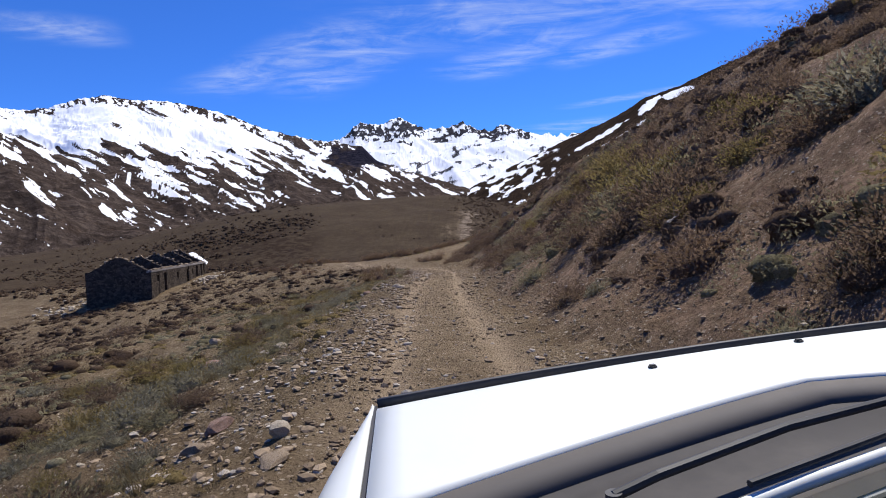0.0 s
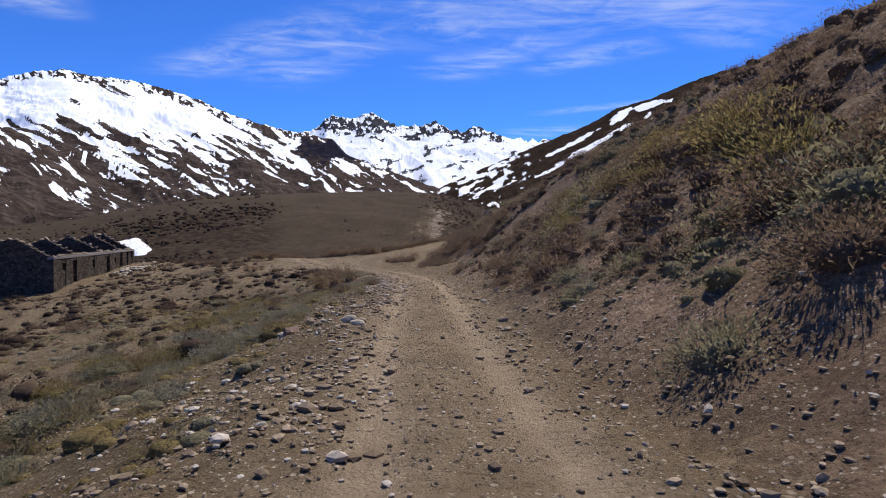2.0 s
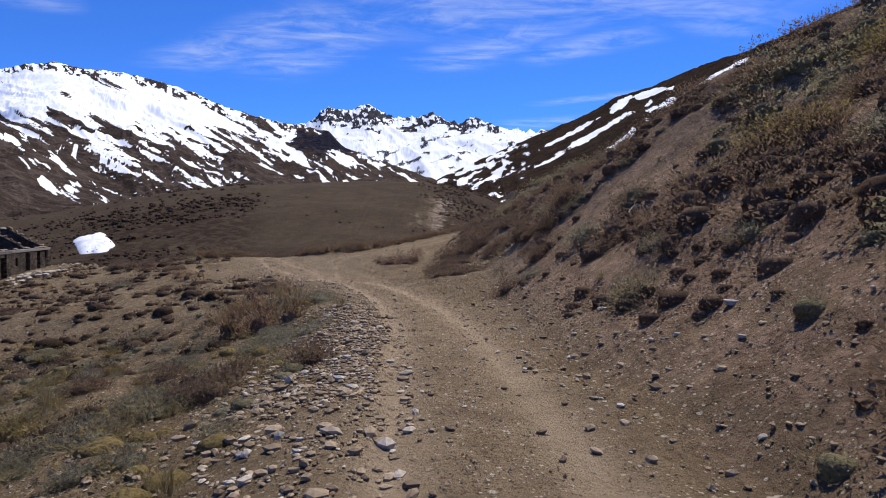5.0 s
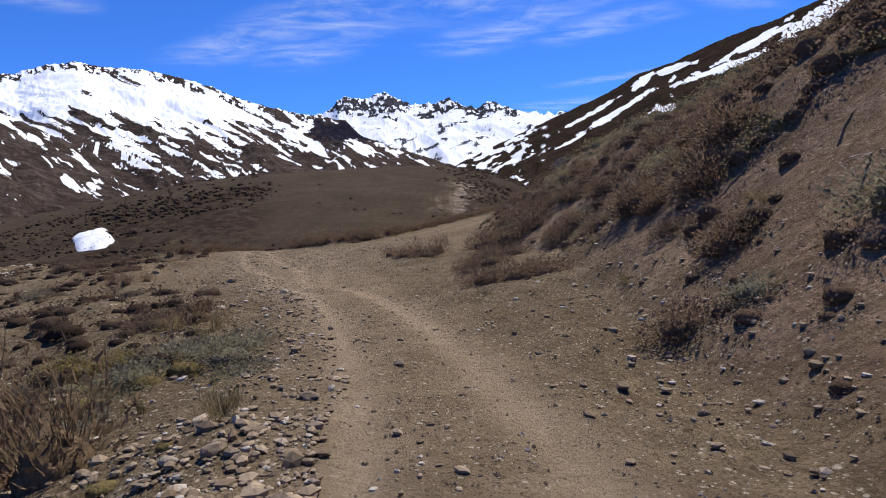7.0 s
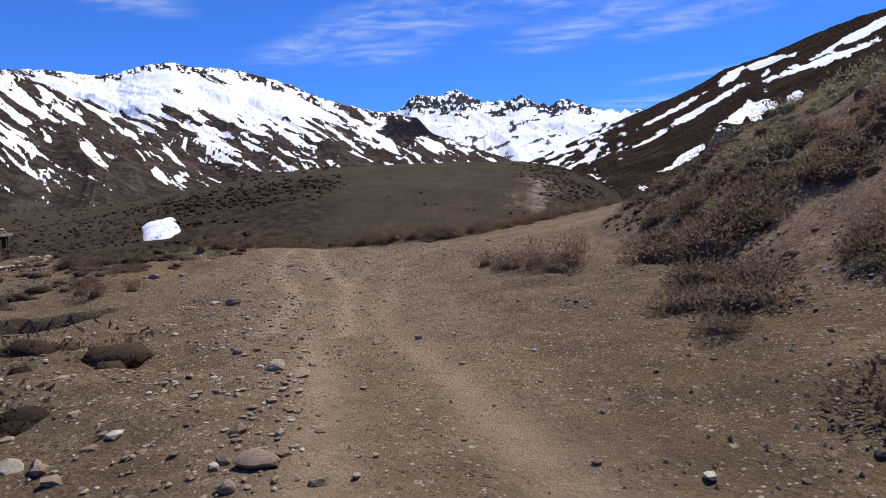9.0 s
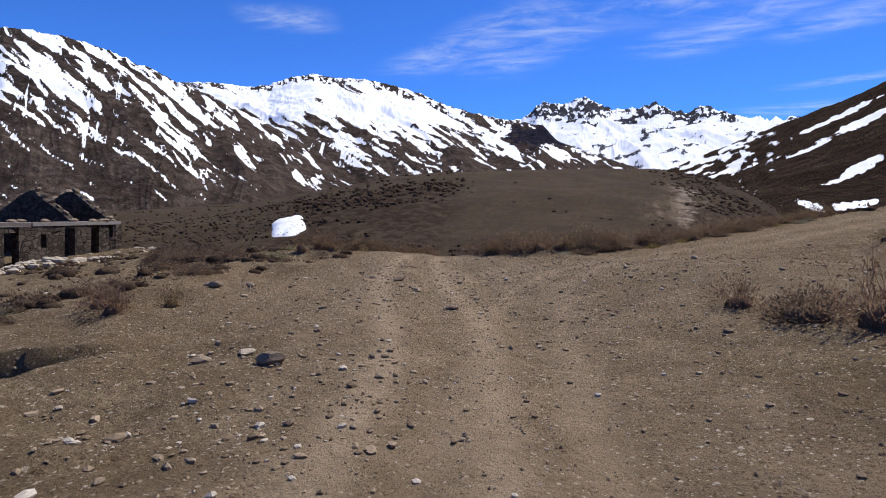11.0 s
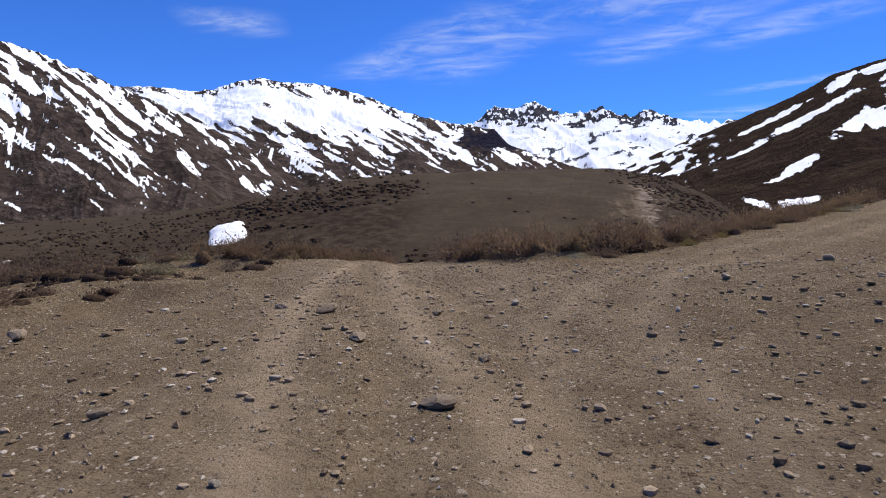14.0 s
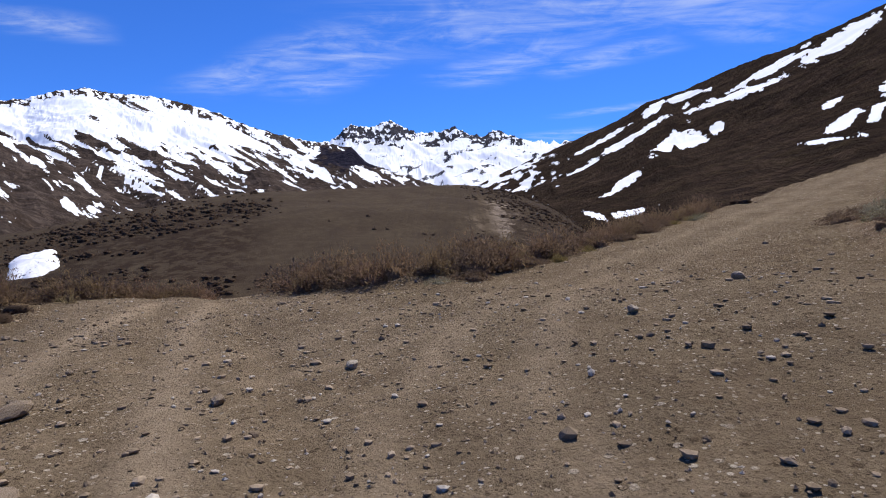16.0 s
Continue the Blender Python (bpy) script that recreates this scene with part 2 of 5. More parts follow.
def gravel_material():
    g = Mat("loose_gravel", 0.95, specular=0.06)
    r = g.random(True)
    col = g.mix(g.ramp(r, 0.0, 1.0), (0.17, 0.122, 0.076), (0.40, 0.305, 0.205))
    col = g.mix(g.ramp(r, 0.87, 0.9), col, (0.52, 0.455, 0.37))
    g.color(g.mix(g.ramp(g.noise(30.0, 4), 0.35, 0.7), g.mix(0.35, col, (0.13, 0.098, 0.074)), col))
    g.bump(g.noise(45.0, 4, 0.7), 0.01, 0.6)
    return g.m


def masonry_material():
    g = Mat("rubble_masonry", 1.0, specular=0.02)
    joint = g.cells(2.9, "DISTANCE_TO_EDGE", stretch=(1, 1, 1.5))
    n = g.t.nodes.new("ShaderNodeTexVoronoi")
    n.inputs["Scale"].default_value = 2.9
    g.link(g.mapped((1, 1, 1.5)), n.inputs["Vector"])
    pick = g.t.nodes.new("ShaderNodeSeparateColor")
    g.link(n.outputs["Color"], pick.inputs[0])
    col = g.mix(pick.outputs[0], (0.052, 0.042, 0.034), (0.150, 0.120, 0.094))
    col = g.mix(g.ramp(g.noise(5.0, 5, 0.7), 0.4, 0.7), col, g.mix(0.5, col, (0.07, 0.057, 0.047)))
    col = g.mix(g.ramp(joint, 0.05, 0.015), col, (0.035, 0.029, 0.024))
    g.color(col)
    g.bump(g.ramp(joint, 0.0, 0.09), 0.06, 0.9).bump(g.noise(14.0, 5), 0.02, 0.5)
    return g.m


def snow_material():
    g = Mat("old_snow", 0.6, specular=0.3)
    g.color(g.mix(g.ramp(g.noise(0.8, 6, 0.7), 0.45, 0.75), (0.9, 0.9, 0.9), (0.72, 0.69, 0.66)))
    g.bump(g.noise(1.5, 5), 0.12, 0.5)
    return g.m


MAT_GROUND = ground_material()
MAT_RANGE = mountain_material("brown_mountain", (0.042, 0.032, 0.0265), (0.098, 0.074, 0.060), (0.140, 0.106, 0.086))
MAT_FLANK = mountain_material("dark_brown_flank", (0.031, 0.0208, 0.0150), (0.060, 0.0405, 0.0285), (0.055, 0.0405, 0.0240), (0.078, 0.053, 0.038))
MAT_PEAKS = mountain_material("dark_peaks", (0.045, 0.049, 0.062), (0.095, 0.098, 0.114), (0.080, 0.078, 0.086))
MAT_MASONRY = masonry_material()
MAT_SNOW = snow_material()
MAT_BEAM = stone_material("weathered_beam", (0.24, 0.21, 0.19), (0.3, 0.27, 0.24), (0.17, 0.145, 0.13))
MAT_GRAVEL = gravel_material()
MAT_STONE = stone_material("grey_brown_stone", (0.19, 0.138, 0.088), (0.37, 0.28, 0.185), (0.17, 0.12, 0.075))
MAT_PALE_STONE = stone_material("pale_stone", (0.34, 0.285, 0.21), (0.48, 0.41, 0.31), (0.3, 0.24, 0.17))
MAT_RED_STONE = stone_material("reddish_stone", (0.2, 0.115, 0.08), (0.26, 0.16, 0.12), (0.13, 0.08, 0.06))
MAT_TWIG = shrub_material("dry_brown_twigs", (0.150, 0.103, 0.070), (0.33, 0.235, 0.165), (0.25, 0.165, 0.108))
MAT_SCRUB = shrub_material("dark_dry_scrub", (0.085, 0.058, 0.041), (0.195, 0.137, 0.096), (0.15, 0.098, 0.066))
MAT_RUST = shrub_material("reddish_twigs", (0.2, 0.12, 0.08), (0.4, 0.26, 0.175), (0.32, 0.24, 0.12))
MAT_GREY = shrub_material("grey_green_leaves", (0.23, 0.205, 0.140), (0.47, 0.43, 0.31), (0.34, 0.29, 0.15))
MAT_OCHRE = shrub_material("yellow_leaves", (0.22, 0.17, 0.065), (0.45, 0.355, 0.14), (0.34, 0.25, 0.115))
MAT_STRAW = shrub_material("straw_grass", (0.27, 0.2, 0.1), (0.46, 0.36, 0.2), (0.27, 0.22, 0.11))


# ---------------------------------------------------------------- shape of the land
def lattice(ix, iy, seed):
    n = (ix.astype(np.int64) * 374761393 + iy.astype(np.int64) * 668265263 + seed * 974634777) & 0xFFFFFFFF
    n = ((n ^ (n >> 13)) * 1274126177) & 0xFFFFFFFF
    return ((n ^ (n >> 16)) & 0xFFFFFF) / float(0xFFFFFF)


def smooth_noise(x, y, seed=0):
    """Value noise from 0 to 1, one bump a unit."""
    x, y = np.asarray(x, float), np.asarray(y, float)
    ix, iy = np.floor(x), np.floor(y)
    fx, fy = x - ix, y - iy
    fx, fy = fx * fx * fx * (fx * (6 * fx - 15) + 10), fy * fy * fy * (fy * (6 * fy - 15) + 10)
    a, b = lattice(ix, iy, seed), lattice(ix + 1, iy, seed)
    c, d = lattice(ix, iy + 1, seed), lattice(ix + 1, iy + 1, seed)
    return (a + (b - a) * fx) * (1 - fy) + (c + (d - c) * fx) * fy


def fbm(x, y, octaves=5, seed=0, gain=0.5, ridged=False):
    total, weight, size = 0.0, 1.0, 0.0
    for k in range(octaves):
        n = smooth_noise(x * 2.03**k + 17.3 * k, y * 2.03**k - 9.1 * k, seed + k)
        total = total + weight * ((1 - abs(2 * n - 1)) if ridged else n)
        size, weight = size + weight, weight * gain
    return total / size


def step(v, lo, hi):
    u = np.clip((v - lo) / (hi - lo), 0, 1)
    return u * u * (3 - 2 * u)


# the road's middle and height along y
ROAD_Y = (-70, -50, -38, -30, -20, -10, 0, 5, 10, 15, 20, 25, 30, 38, 46, 56, 70)
ROAD_X = (5.6, 3.8, 2.8, 1.95, 1.3, 1.05, 0.65, 0.0, -1.2, -2.9, -4.9, -6.6, -8.6, -12.0, -16.4, -23.0, -34.0)
ROAD_Z = (2.2, 1.7, 1.33, 1.13, 0.82, 0.58, 0.02, -0.25, -0.5, -0.72, -1.3, -1.55, -1.58, -1.62, -1.75, -3.4, -7.0)
# the foot of the hillside
TOE_Y = (-70, -38, -30, -20, -10, 0, 6, 12, 18, 24, 34, 40, 46, 55, 64, 80, 120)
TOE_X = (7.6, 4.9, 4.0, 3.2, 2.9, 2.7, 2.8, 3.2, 3.4, 2.8, 2.0, 1.8, 5.0, 14.0, 25.0, 44.0, 90.0)
# the branch that climbs away to the right
BRANCH_X = (-10.5, -8.2, -6.2, -4.7, -2.7, 0.3, 4.5, 9.2, 13.4, 24.0, 36.0, 56.0)
BRANCH_Y = (35.0, 37.2, 38.7, 40.2, 42.8, 46.3, 51.0, 55.3, 58.6, 66.0, 75.0, 93.0)
BRANCH_Z = (-1.5, -1.3, -1.1, -1.0, -0.7, -0.2, 0.65, 1.65, 2.75, 5.4, 8.6, 14.0)
# the brown hill across the hollow: bearing and height of its crest
HILL_AZ = (-75, -55, -44, -40, -35, -30, -25, -20, -12, -5, 1, 5, 8, 10, 12, 15, 22)
HILL_EL = (-3.0, -2.2, -1.1, -0.6, 0.2, 1.4, 2.5, 3.3, 3.9, 4.2, 4.25, 3.7, 2.8, 1.7, 0.4, -1.5, -3.0)


def glide(v, xs, ys):
    """Smooth interpolation: linear, averaged over a short stretch."""
    w = 1.6
    return sum(np.interp(v + w * k, xs, ys) for k in (-1, -0.5, 0, 0.5, 1)) / 5


def road_offset(x, y):
    """Signed metres to the right of the road's middle."""
    slope = (glide(y + 0.5, ROAD_Y, ROAD_X) - glide(y - 0.5, ROAD_Y, ROAD_X))
    return (x - glide(y, ROAD_Y, ROAD_X)) / np.sqrt(1 + slope**2)


def branch_offset(x, y):
    """Metres from the branch's middle (negative on its lower side), and its height there."""
    best, z, way = np.full(np.shape(x), 1e9), np.zeros(np.shape(x)), np.ones(np.shape(x))
    for k in range(len(BRANCH_X) - 1):
        ax, ay, bx, by = BRANCH_X[k], BRANCH_Y[k], BRANCH_X[k + 1], BRANCH_Y[k + 1]
        dx, dy = bx - ax, by - ay
        u = np.clip(((x - ax) * dx + (y - ay) * dy) / (dx * dx + dy * dy), 0, 1)
        d = np.hypot(x - ax - u * dx, y - ay - u * dy)
        z = np.where(d < best, BRANCH_Z[k] + u * (BRANCH_Z[k + 1] - BRANCH_Z[k]), z)
        way = np.where(d < best, np.sign((x - ax) * dy - (y - ay) * dx), way)
        best = np.minimum(best, d)
    return best * way, z


def road_masks(x, y):
    d = road_offset(x, y)
    edge = 0.5 * (fbm(x * 0.5, y * 0.5, 3, 71) - 0.5)
    wide = 1.5 + 1.6 * step(y, 12, 27)
    main = 1 - step(abs(d) + edge, wide - 0.35, wide + 0.5)
    main = main * (1 - step(y, 52, 60))
    bd, _ = branch_offset(x, y)
    side = 1 - step(abs(bd) + edge, 2.0, 3.2)
    fork = (1 - step(np.hypot((x + 8) / 1.3, (y - 33)) + 3 * edge, 5.0, 8.5)) * 0.8
    return main, side, fork, d


def land(x, y):
    """Height of the ground, with its small relief near the road."""
    x, y = np.asarray(x, float), np.asarray(y, float)
    main, side, fork, d = road_masks(x, y)
    zr = glide(y, ROAD_Y, ROAD_Z)
    # left: a rounded bank, then a long gentle fall
    bank = 0.24 * (1 - step(y, 4, 14)) + 0.07 + 0.16 * (fbm(x * 0.3, y * 0.3, 3, 13) - 0.5)
    left = np.maximum(-d - 1.5 + 0.9 * (fbm(x * 0.2, y * 0.2, 3, 17) - 0.5), 0)
    left = np.sqrt(left**2 + 0.36) - 0.6
    fall = 0.165 - 0.09 * step(y, 12, 44)
    z = zr - bank * np.minimum(left, 4.0) - fall * np.maximum(left - 4.0, 0) * (1 - 0.75 * step(left, 48, 80))
    # right: a verge that tilts up towards the slope
    verge = np.maximum(d - 1.1, 0)
    z = z + 0.19 * (np.sqrt(verge**2 + 0.25) - 0.5) * step(y, 2, 12) * np.exp(-np.maximum(verge - 6, 0) / 12)
    # the steep hillside, which draws back where the branch leaves
    toe = np.interp(y, TOE_Y, TOE_X) + 0.9 * (fbm(x * 0 + 3, y * 0.16, 3, 11) - 0.5)
    right = np.maximum(x - toe, 0)
    cut = 0.62 * np.minimum(right, 1.5)
    rise = cut + (0.80 + 0.09 * step(y, -10, 24)) * np.maximum(right - 1.5, 0)
    brow = 40 - 22 * step(y, -4, 28)
    rise = brow * (1 - np.exp(-rise / brow))
    humps = fbm(x * 0.14, y * 0.14, 4, 23) - 0.5
    z = z + rise + humps * np.minimum(right, 9) * 0.3
    gully = np.maximum(right, 0) * 0.1 * (fbm(x * 0.05, y * 0.28, 3, 29, ridged=True) - 0.6)
    z = z + gully
    # the branch road is cut into the slope
    bd, bz = branch_offset(x, y)
    upper, bd = np.maximum(bd, 0), abs(bd)
    z = z + (bz - z) * (1 - step(bd, 2.4, 6.0)) * step(y, 36, 40)
    shelf = bz + 0.24 * np.maximum(upper - 2.8, 0) + 0.5 * (fbm(x * 0.25, y * 0.25, 3, 33) - 0.5) * np.minimum(np.maximum(upper - 2.8, 0), 3)
    z = np.where(upper > 0, np.maximum(z, z + (shelf - z) * step(y, 38, 46) * step(x, 0, 6)), z)
    # beyond the fork the ground drops into a hollow
    cx, cy = x + 5.0, y - 8.0
    r, az = np.hypot(cx, cy), np.degrees(np.arctan2(cx, cy))
    brink = 44.5 + 3 * (fbm(x * 0.06, y * 0.06, 3, 41) - 0.5)
    ahead = step(y, brink, brink + 16) * step(-(x - 8 - 0.55 * (y - 45)), -3, 6)
    ahead = ahead * step(bd, 3.2, 9.0)
    z = z - 4.5 * ahead * np.exp(-np.maximum(r - 60, 0) / 90)
    # the brown hill across it
    crest_r = 285 + 25 * np.sin(np.radians(az * 5))
    crest = crest_r * np.tan(np.radians(np.interp(az, HILL_AZ, HILL_EL))) + 1.7
    u = (r - 70) / (crest_r - 70)
    shape = np.where(u < 1, step(np.clip(u, 0, 1), -0.35, 1.12) * 1.0, 1)
    start = step(np.zeros(1), -0.35, 1.12)[0]
    top = step(np.ones(1), -0.35, 1.12)[0]
    shape = np.clip((shape - start) / (top - start), 0, 1)
    base = np.where(r < 70, z, z * np.exp(-(r - 70) / 60) + (-6.5) * (1 - np.exp(-(r - 70) / 60)))
    roll = (fbm(x * 0.02, y * 0.02, 4, 51) - 0.5) * 5 * step(r, 60, 140)
    front = step(cy, -10, 30)
    hill = base + (crest - base) * shape + roll * (1 - step(u, 0.7, 1.0) * 0.75)
    beyond = crest - 55 * step(r, crest_r, 620)
    hill = np.where(u < 1, hill, beyond)
    z = np.where(r > 70, z + (hill - z) * front, z)
    z = np.where(r > 620, np.where(z > 40, z, -50 + 0 * z), z)
    # small relief
    calm = np.maximum(np.maximum(main, side), 0.7 * fork)
    fine = (fbm(x * 0.7, y * 0.7, 4, 61) - 0.5) * 0.38 + (fbm(x * 2.9, y * 2.9, 3, 67) - 0.5) * 0.13
    z = z + fine * (1 - 0.82 * calm)
    # an eroded hollow with an overhung rim, left of the flat
    hu, hv = (x + 14.5) * 0.92 + (y - 23.5) * 0.38, -(x + 14.5) * 0.38 + (y - 23.5) * 0.92
    rim = 0.9 * (fbm(hu * 0.9 + 7, hu * 0, 4, 69, 0.6) - 0.5)
    hollow = (1 - step(hv + rim, -0.12, 0.16)) * step(hv, -3.0, -0.5) * (1 - step(abs(hu) + 1.4 * rim, 0.9, 2.2))
    z = z - (0.7 + 0.7 * fbm(x * 1.1, y * 1.1, 3, 70)) * hollow
    ruts = np.exp(-((abs(d - 0.05) - 0.78) / 0.2) ** 2) * main * (0.045 + 0.03 * fbm(x * 0.3, y * 0.3, 2, 73))
    z = z - ruts + main * 0.02
    return z


def spread(lo, hi, pitch, far_lo, far_hi, growth):
    """Coordinates with an even fine stretch and steps that grow outwards."""
    mid = list(np.arange(lo, hi, pitch))
    a, s = [lo], pitch
    while a[-1] > far_lo:
        s *= growth
        a.append(a[-1] - s)
    b, s = [mid[-1]], pitch
    while b[-1] < far_hi:
        s *= growth
        b.append(b[-1] + s)
    return np.array(a[:0:-1] + mid + b[1:])


def sheet(name, X, Y, Z, material, floats=()):
    """A mesh from a grid of points, with float attributes for its materials."""
    ny, nx = X.shape
    co = np.stack([X, Y, Z], -1).reshape(-1, 3)
    i = np.arange(ny * nx).reshape(ny, nx)
    quads = np.stack([i[:-1, :-1], i[:-1, 1:], i[1:, 1:], i[1:, :-1]], -1).reshape(-1, 4)
    me = bpy.data.meshes.new(name)
    me.vertices.add(len(co))
    me.vertices.foreach_set("co", co.ravel())
    me.loops.add(quads.size)
    me.loops.foreach_set("vertex_index", quads.ravel())
    me.polygons.add(len(quads))
    me.polygons.foreach_set("loop_start", np.arange(0, quads.size, 4))
    me.polygons.foreach_set("use_smooth", np.ones(len(quads), bool))
    me.update(calc_edges=True)
    for key, v in floats:
        me.attributes.new(key, "FLOAT", "POINT").data.foreach_set("value", np.asarray(v, float).ravel().astype(np.float32))
    me.materials.append(material)
    return new(name, me)


gx = spread(-20.0, 14.0, 0.24, -4600, 4600, 1.085)
gy = spread(-44.0, 50.0, 0.24, -900, 4600, 1.07)
GX, GY = np.meshgrid(gx, gy)
GZ = land(GX, GY)
main_m, side_m, fork_m, off_m = road_masks(GX, GY)
polar_r = np.hypot(GX + 5, GY - 8)
polar_az = np.degrees(np.arctan2(GX + 5, GY - 8))
road_m = np.clip(np.maximum(np.maximum(main_m, 0.25 * side_m), fork_m * (0.55 + 0.6 * fbm(GX * 0.4, GY * 0.4, 3, 77))), 0, 1)
slip_m = np.exp(-((GX - 5.6 - 0.05 * (GY - 165)) / (3.2 + 0.02 * (GY - 120))) ** 2) * step(GY, 122, 132) * (1 - step(GY, 190, 206)) * 1.25
slip_m = np.maximum(slip_m, 0.8 * np.exp(-((GX + 2.4) / 2.2) ** 2 - ((GY - 140) / 8) ** 2))
branch_m, _ = branch_offset(GX, GY)
track_m = np.maximum(np.exp(-((abs(off_m - 0.05) - 0.8) / 0.28) ** 2) * main_m * (1 - step(GY, 18, 23)), 0.35 * np.exp(-((abs(branch_m) - 0.8) / 0.3) ** 2) * side_m)


def line_offset(x, y, points):
    """Metres to a line through a few places."""
    best = np.full(np.shape(x), 1e9)
    for (ax, ay), (bx, by) in zip(points, points[1:]):
        dx, dy = bx - ax, by - ay
        u = np.clip(((x - ax) * dx + (y - ay) * dy) / (dx * dx + dy * dy), 0, 1)
        best = np.minimum(best, np.hypot(x - ax - u * dx, y - ay - u * dy))
    return best


# two wheel marks that bend left over the fork, and two towards the branch
for strong, mark in ((1.0, ((-6.6, 20.0), (-7.8, 24.0), (-8.6, 26.1), (-10.0, 28.7), (-11.0, 30.4), (-12.2, 33.0), (-13.0, 34.9), (-14.0, 37.6), (-14.7, 39.8), (-15.6, 43.0))),
                     (1.0, ((-5.2, 20.2), (-6.3, 24.0), (-7.6, 28.0), (-8.3, 29.6), (-9.8, 32.2), (-11.0, 35.0), (-12.0, 37.3), (-13.0, 39.7), (-14.0, 43.0))),
                     (0.55, ((-6.2, 22.0), (-7.4, 28.0), (-8.2, 33.0), (-7.2, 37.0), (-3.6, 41.3))), (0.55, ((-4.9, 22.0), (-6.0, 28.0), (-6.8, 33.0), (-5.8, 36.8), (-2.4, 40.8)))):
    wobble = 0.25 * (fbm(GX * 0.5, GY * 0.5, 2, 75) - 0.5)
    track_m = np.maximum(track_m, strong * np.exp(-((line_offset(GX, GY, mark) + wobble) / 0.24) ** 2) * (0.85 + 0.4 * fbm(GX * 0.4, GY * 0.4, 3, 79)))
smooth_side = step(polar_az, -20, -16) * (1 - step(polar_az, 1, 5))
thicket_m = step(polar_az, -36, -31) * (1 - step(polar_az, -19, -15.5)) * step(polar_r, 58, 72) * (1 - step(polar_r, 150, 195))
far_m = step(polar_r, 55, 80) * (1 - 0.95 * smooth_side * step(polar_r, 85, 110)) * (1 - step(polar_r, 450, 700)) * (1 - 0.85 * step(polar_r, 115, 165) * (1 - step(polar_az, -8, 4)))
far_m = np.maximum(far_m * 0.9, thicket_m)
ground = sheet("ground", GX, GY, GZ, MAT_GROUND, (("road", road_m), ("scrub", (1 - road_m) * step(polar_r, 200, 60)),
               ("track", track_m), ("turf", step(polar_r, 62, 95)), ("slip", slip_m), ("far_scrub", far_m), ("near", 1 - step(polar_r, 60, 110)), ("hillside", step(GX - np.interp(GY, TOE_Y, TOE_X), -0.6, 1.6) * (1 - road_m))))
tagged(ground, "brown stony soil with a packed dirt track", "ground", kind="structure")


# ---------------------------------------------------------------- mountains
def mountain(name, label, crest, r0, base, material, snow, steps=(900, 150), rough=0.35, seed=0, spurs=0.16, behind=1.25, bow=1.12, size=420.0, fine=(-180, 180), cliff_shade=None):
    """A range in polar form about the road: crest holds bearing, height in degrees and distance; snow(a, e, x, y, z, small) gives its cover."""
    c = np.array(crest, float)
    span = np.linspace(c[0, 0], c[-1, 0], 4000)
    dense = np.cumsum(np.where((span > fine[0]) & (span < fine[1]), 1.0, 0.12))
    az = np.interp(np.linspace(dense[0], dense[-1], steps[0]), dense, span)
    el, far = np.interp(az, c[:, 0], c[:, 1]), np.interp(az, c[:, 0], c[:, 2])
    k = np.ones(7) / 7
    el = np.convolve(np.pad(el, 3, "edge"), k, "valid")
    jag = rough * (fbm(az * 0.9, az * 0, 5, seed + 5, 0.6, True) - 0.62)
    u = np.r_[np.linspace(0, 1, steps[1]) ** 1.1, 1 + (behind - 1) * np.linspace(0.08, 1, 10)]
    A, U = np.meshgrid(az, u)
    FAR, EL, JAG = np.meshgrid(far, u)[0], np.meshgrid(el, u)[0], np.meshgrid(jag, u)[0]
    R = r0 + (FAR - r0) * U
    top = FAR * np.tan(np.radians(EL)) + 1.7
    x, y = -5 + R * np.sin(np.radians(A)), 8 + R * np.cos(np.radians(A))
    body = np.where(U <= 1, np.clip(U, 0, 1) ** bow, 1 - 1.6 * (U - 1))
    arch = np.clip(4 * U * (1 - U), 0, 1) ** 0.8
    fa, fe = np.radians(A) * FAR / size, ((top - base) * body + 0.45 * (R - r0)) / size
    wx, wy = (fbm(fa * 0.6, fe * 0.6, 3, seed + 9) - 0.5) * 1.8, (fbm(fa * 0.6, fe * 0.6, 3, seed + 13) - 0.5) * 1.8
    spur = fbm(fa + wx + 0.4 * fe, fe * 0.55 + wy, 5, seed + 1, 0.52, True) - 0.58
    small = fbm(fa * 4 + wx * 3, fe * 4 + wy * 3, 5, seed + 3, 0.6, True) - 0.58
    z = base + (top - base) * body + (top - base) * (spurs * spur * arch + 0.03 * small * np.clip(U, 0, 1) * (1 - 0.8 * step(U, 0.88, 1.0)))
    z = z + FAR * np.radians(JAG) * np.where(U <= 1, step(U, 0.8, 1.0) ** 2, 1)
    E = np.degrees(np.arctan2(base + (top - base) * body * (1 + 0.6 * spurs * spur * arch) - 1.0, R))
    ob = sheet(name, x, y, z, material, (("snow", snow(A, E, U, z, spur, small)), ("cliff_shade", cliff_shade(A, E) if cliff_shade else 0 * E)))
    return tagged(ob, label, "mountain", kind="structure")


def slanted(a, e, turn, along, across, seed, octaves=5, gain=0.55):
    """Noise drawn out along a slant in bearing and height."""
    c, s = math.cos(radians(turn)), math.sin(radians(turn))
    w = 0.9 * (fbm(a * 0.5, e * 0.5, 3, seed + 50) - 0.5)
    return fbm((a * c + e * s) * along + w, (-a * s + e * c) * across + w, octaves, seed, gain)


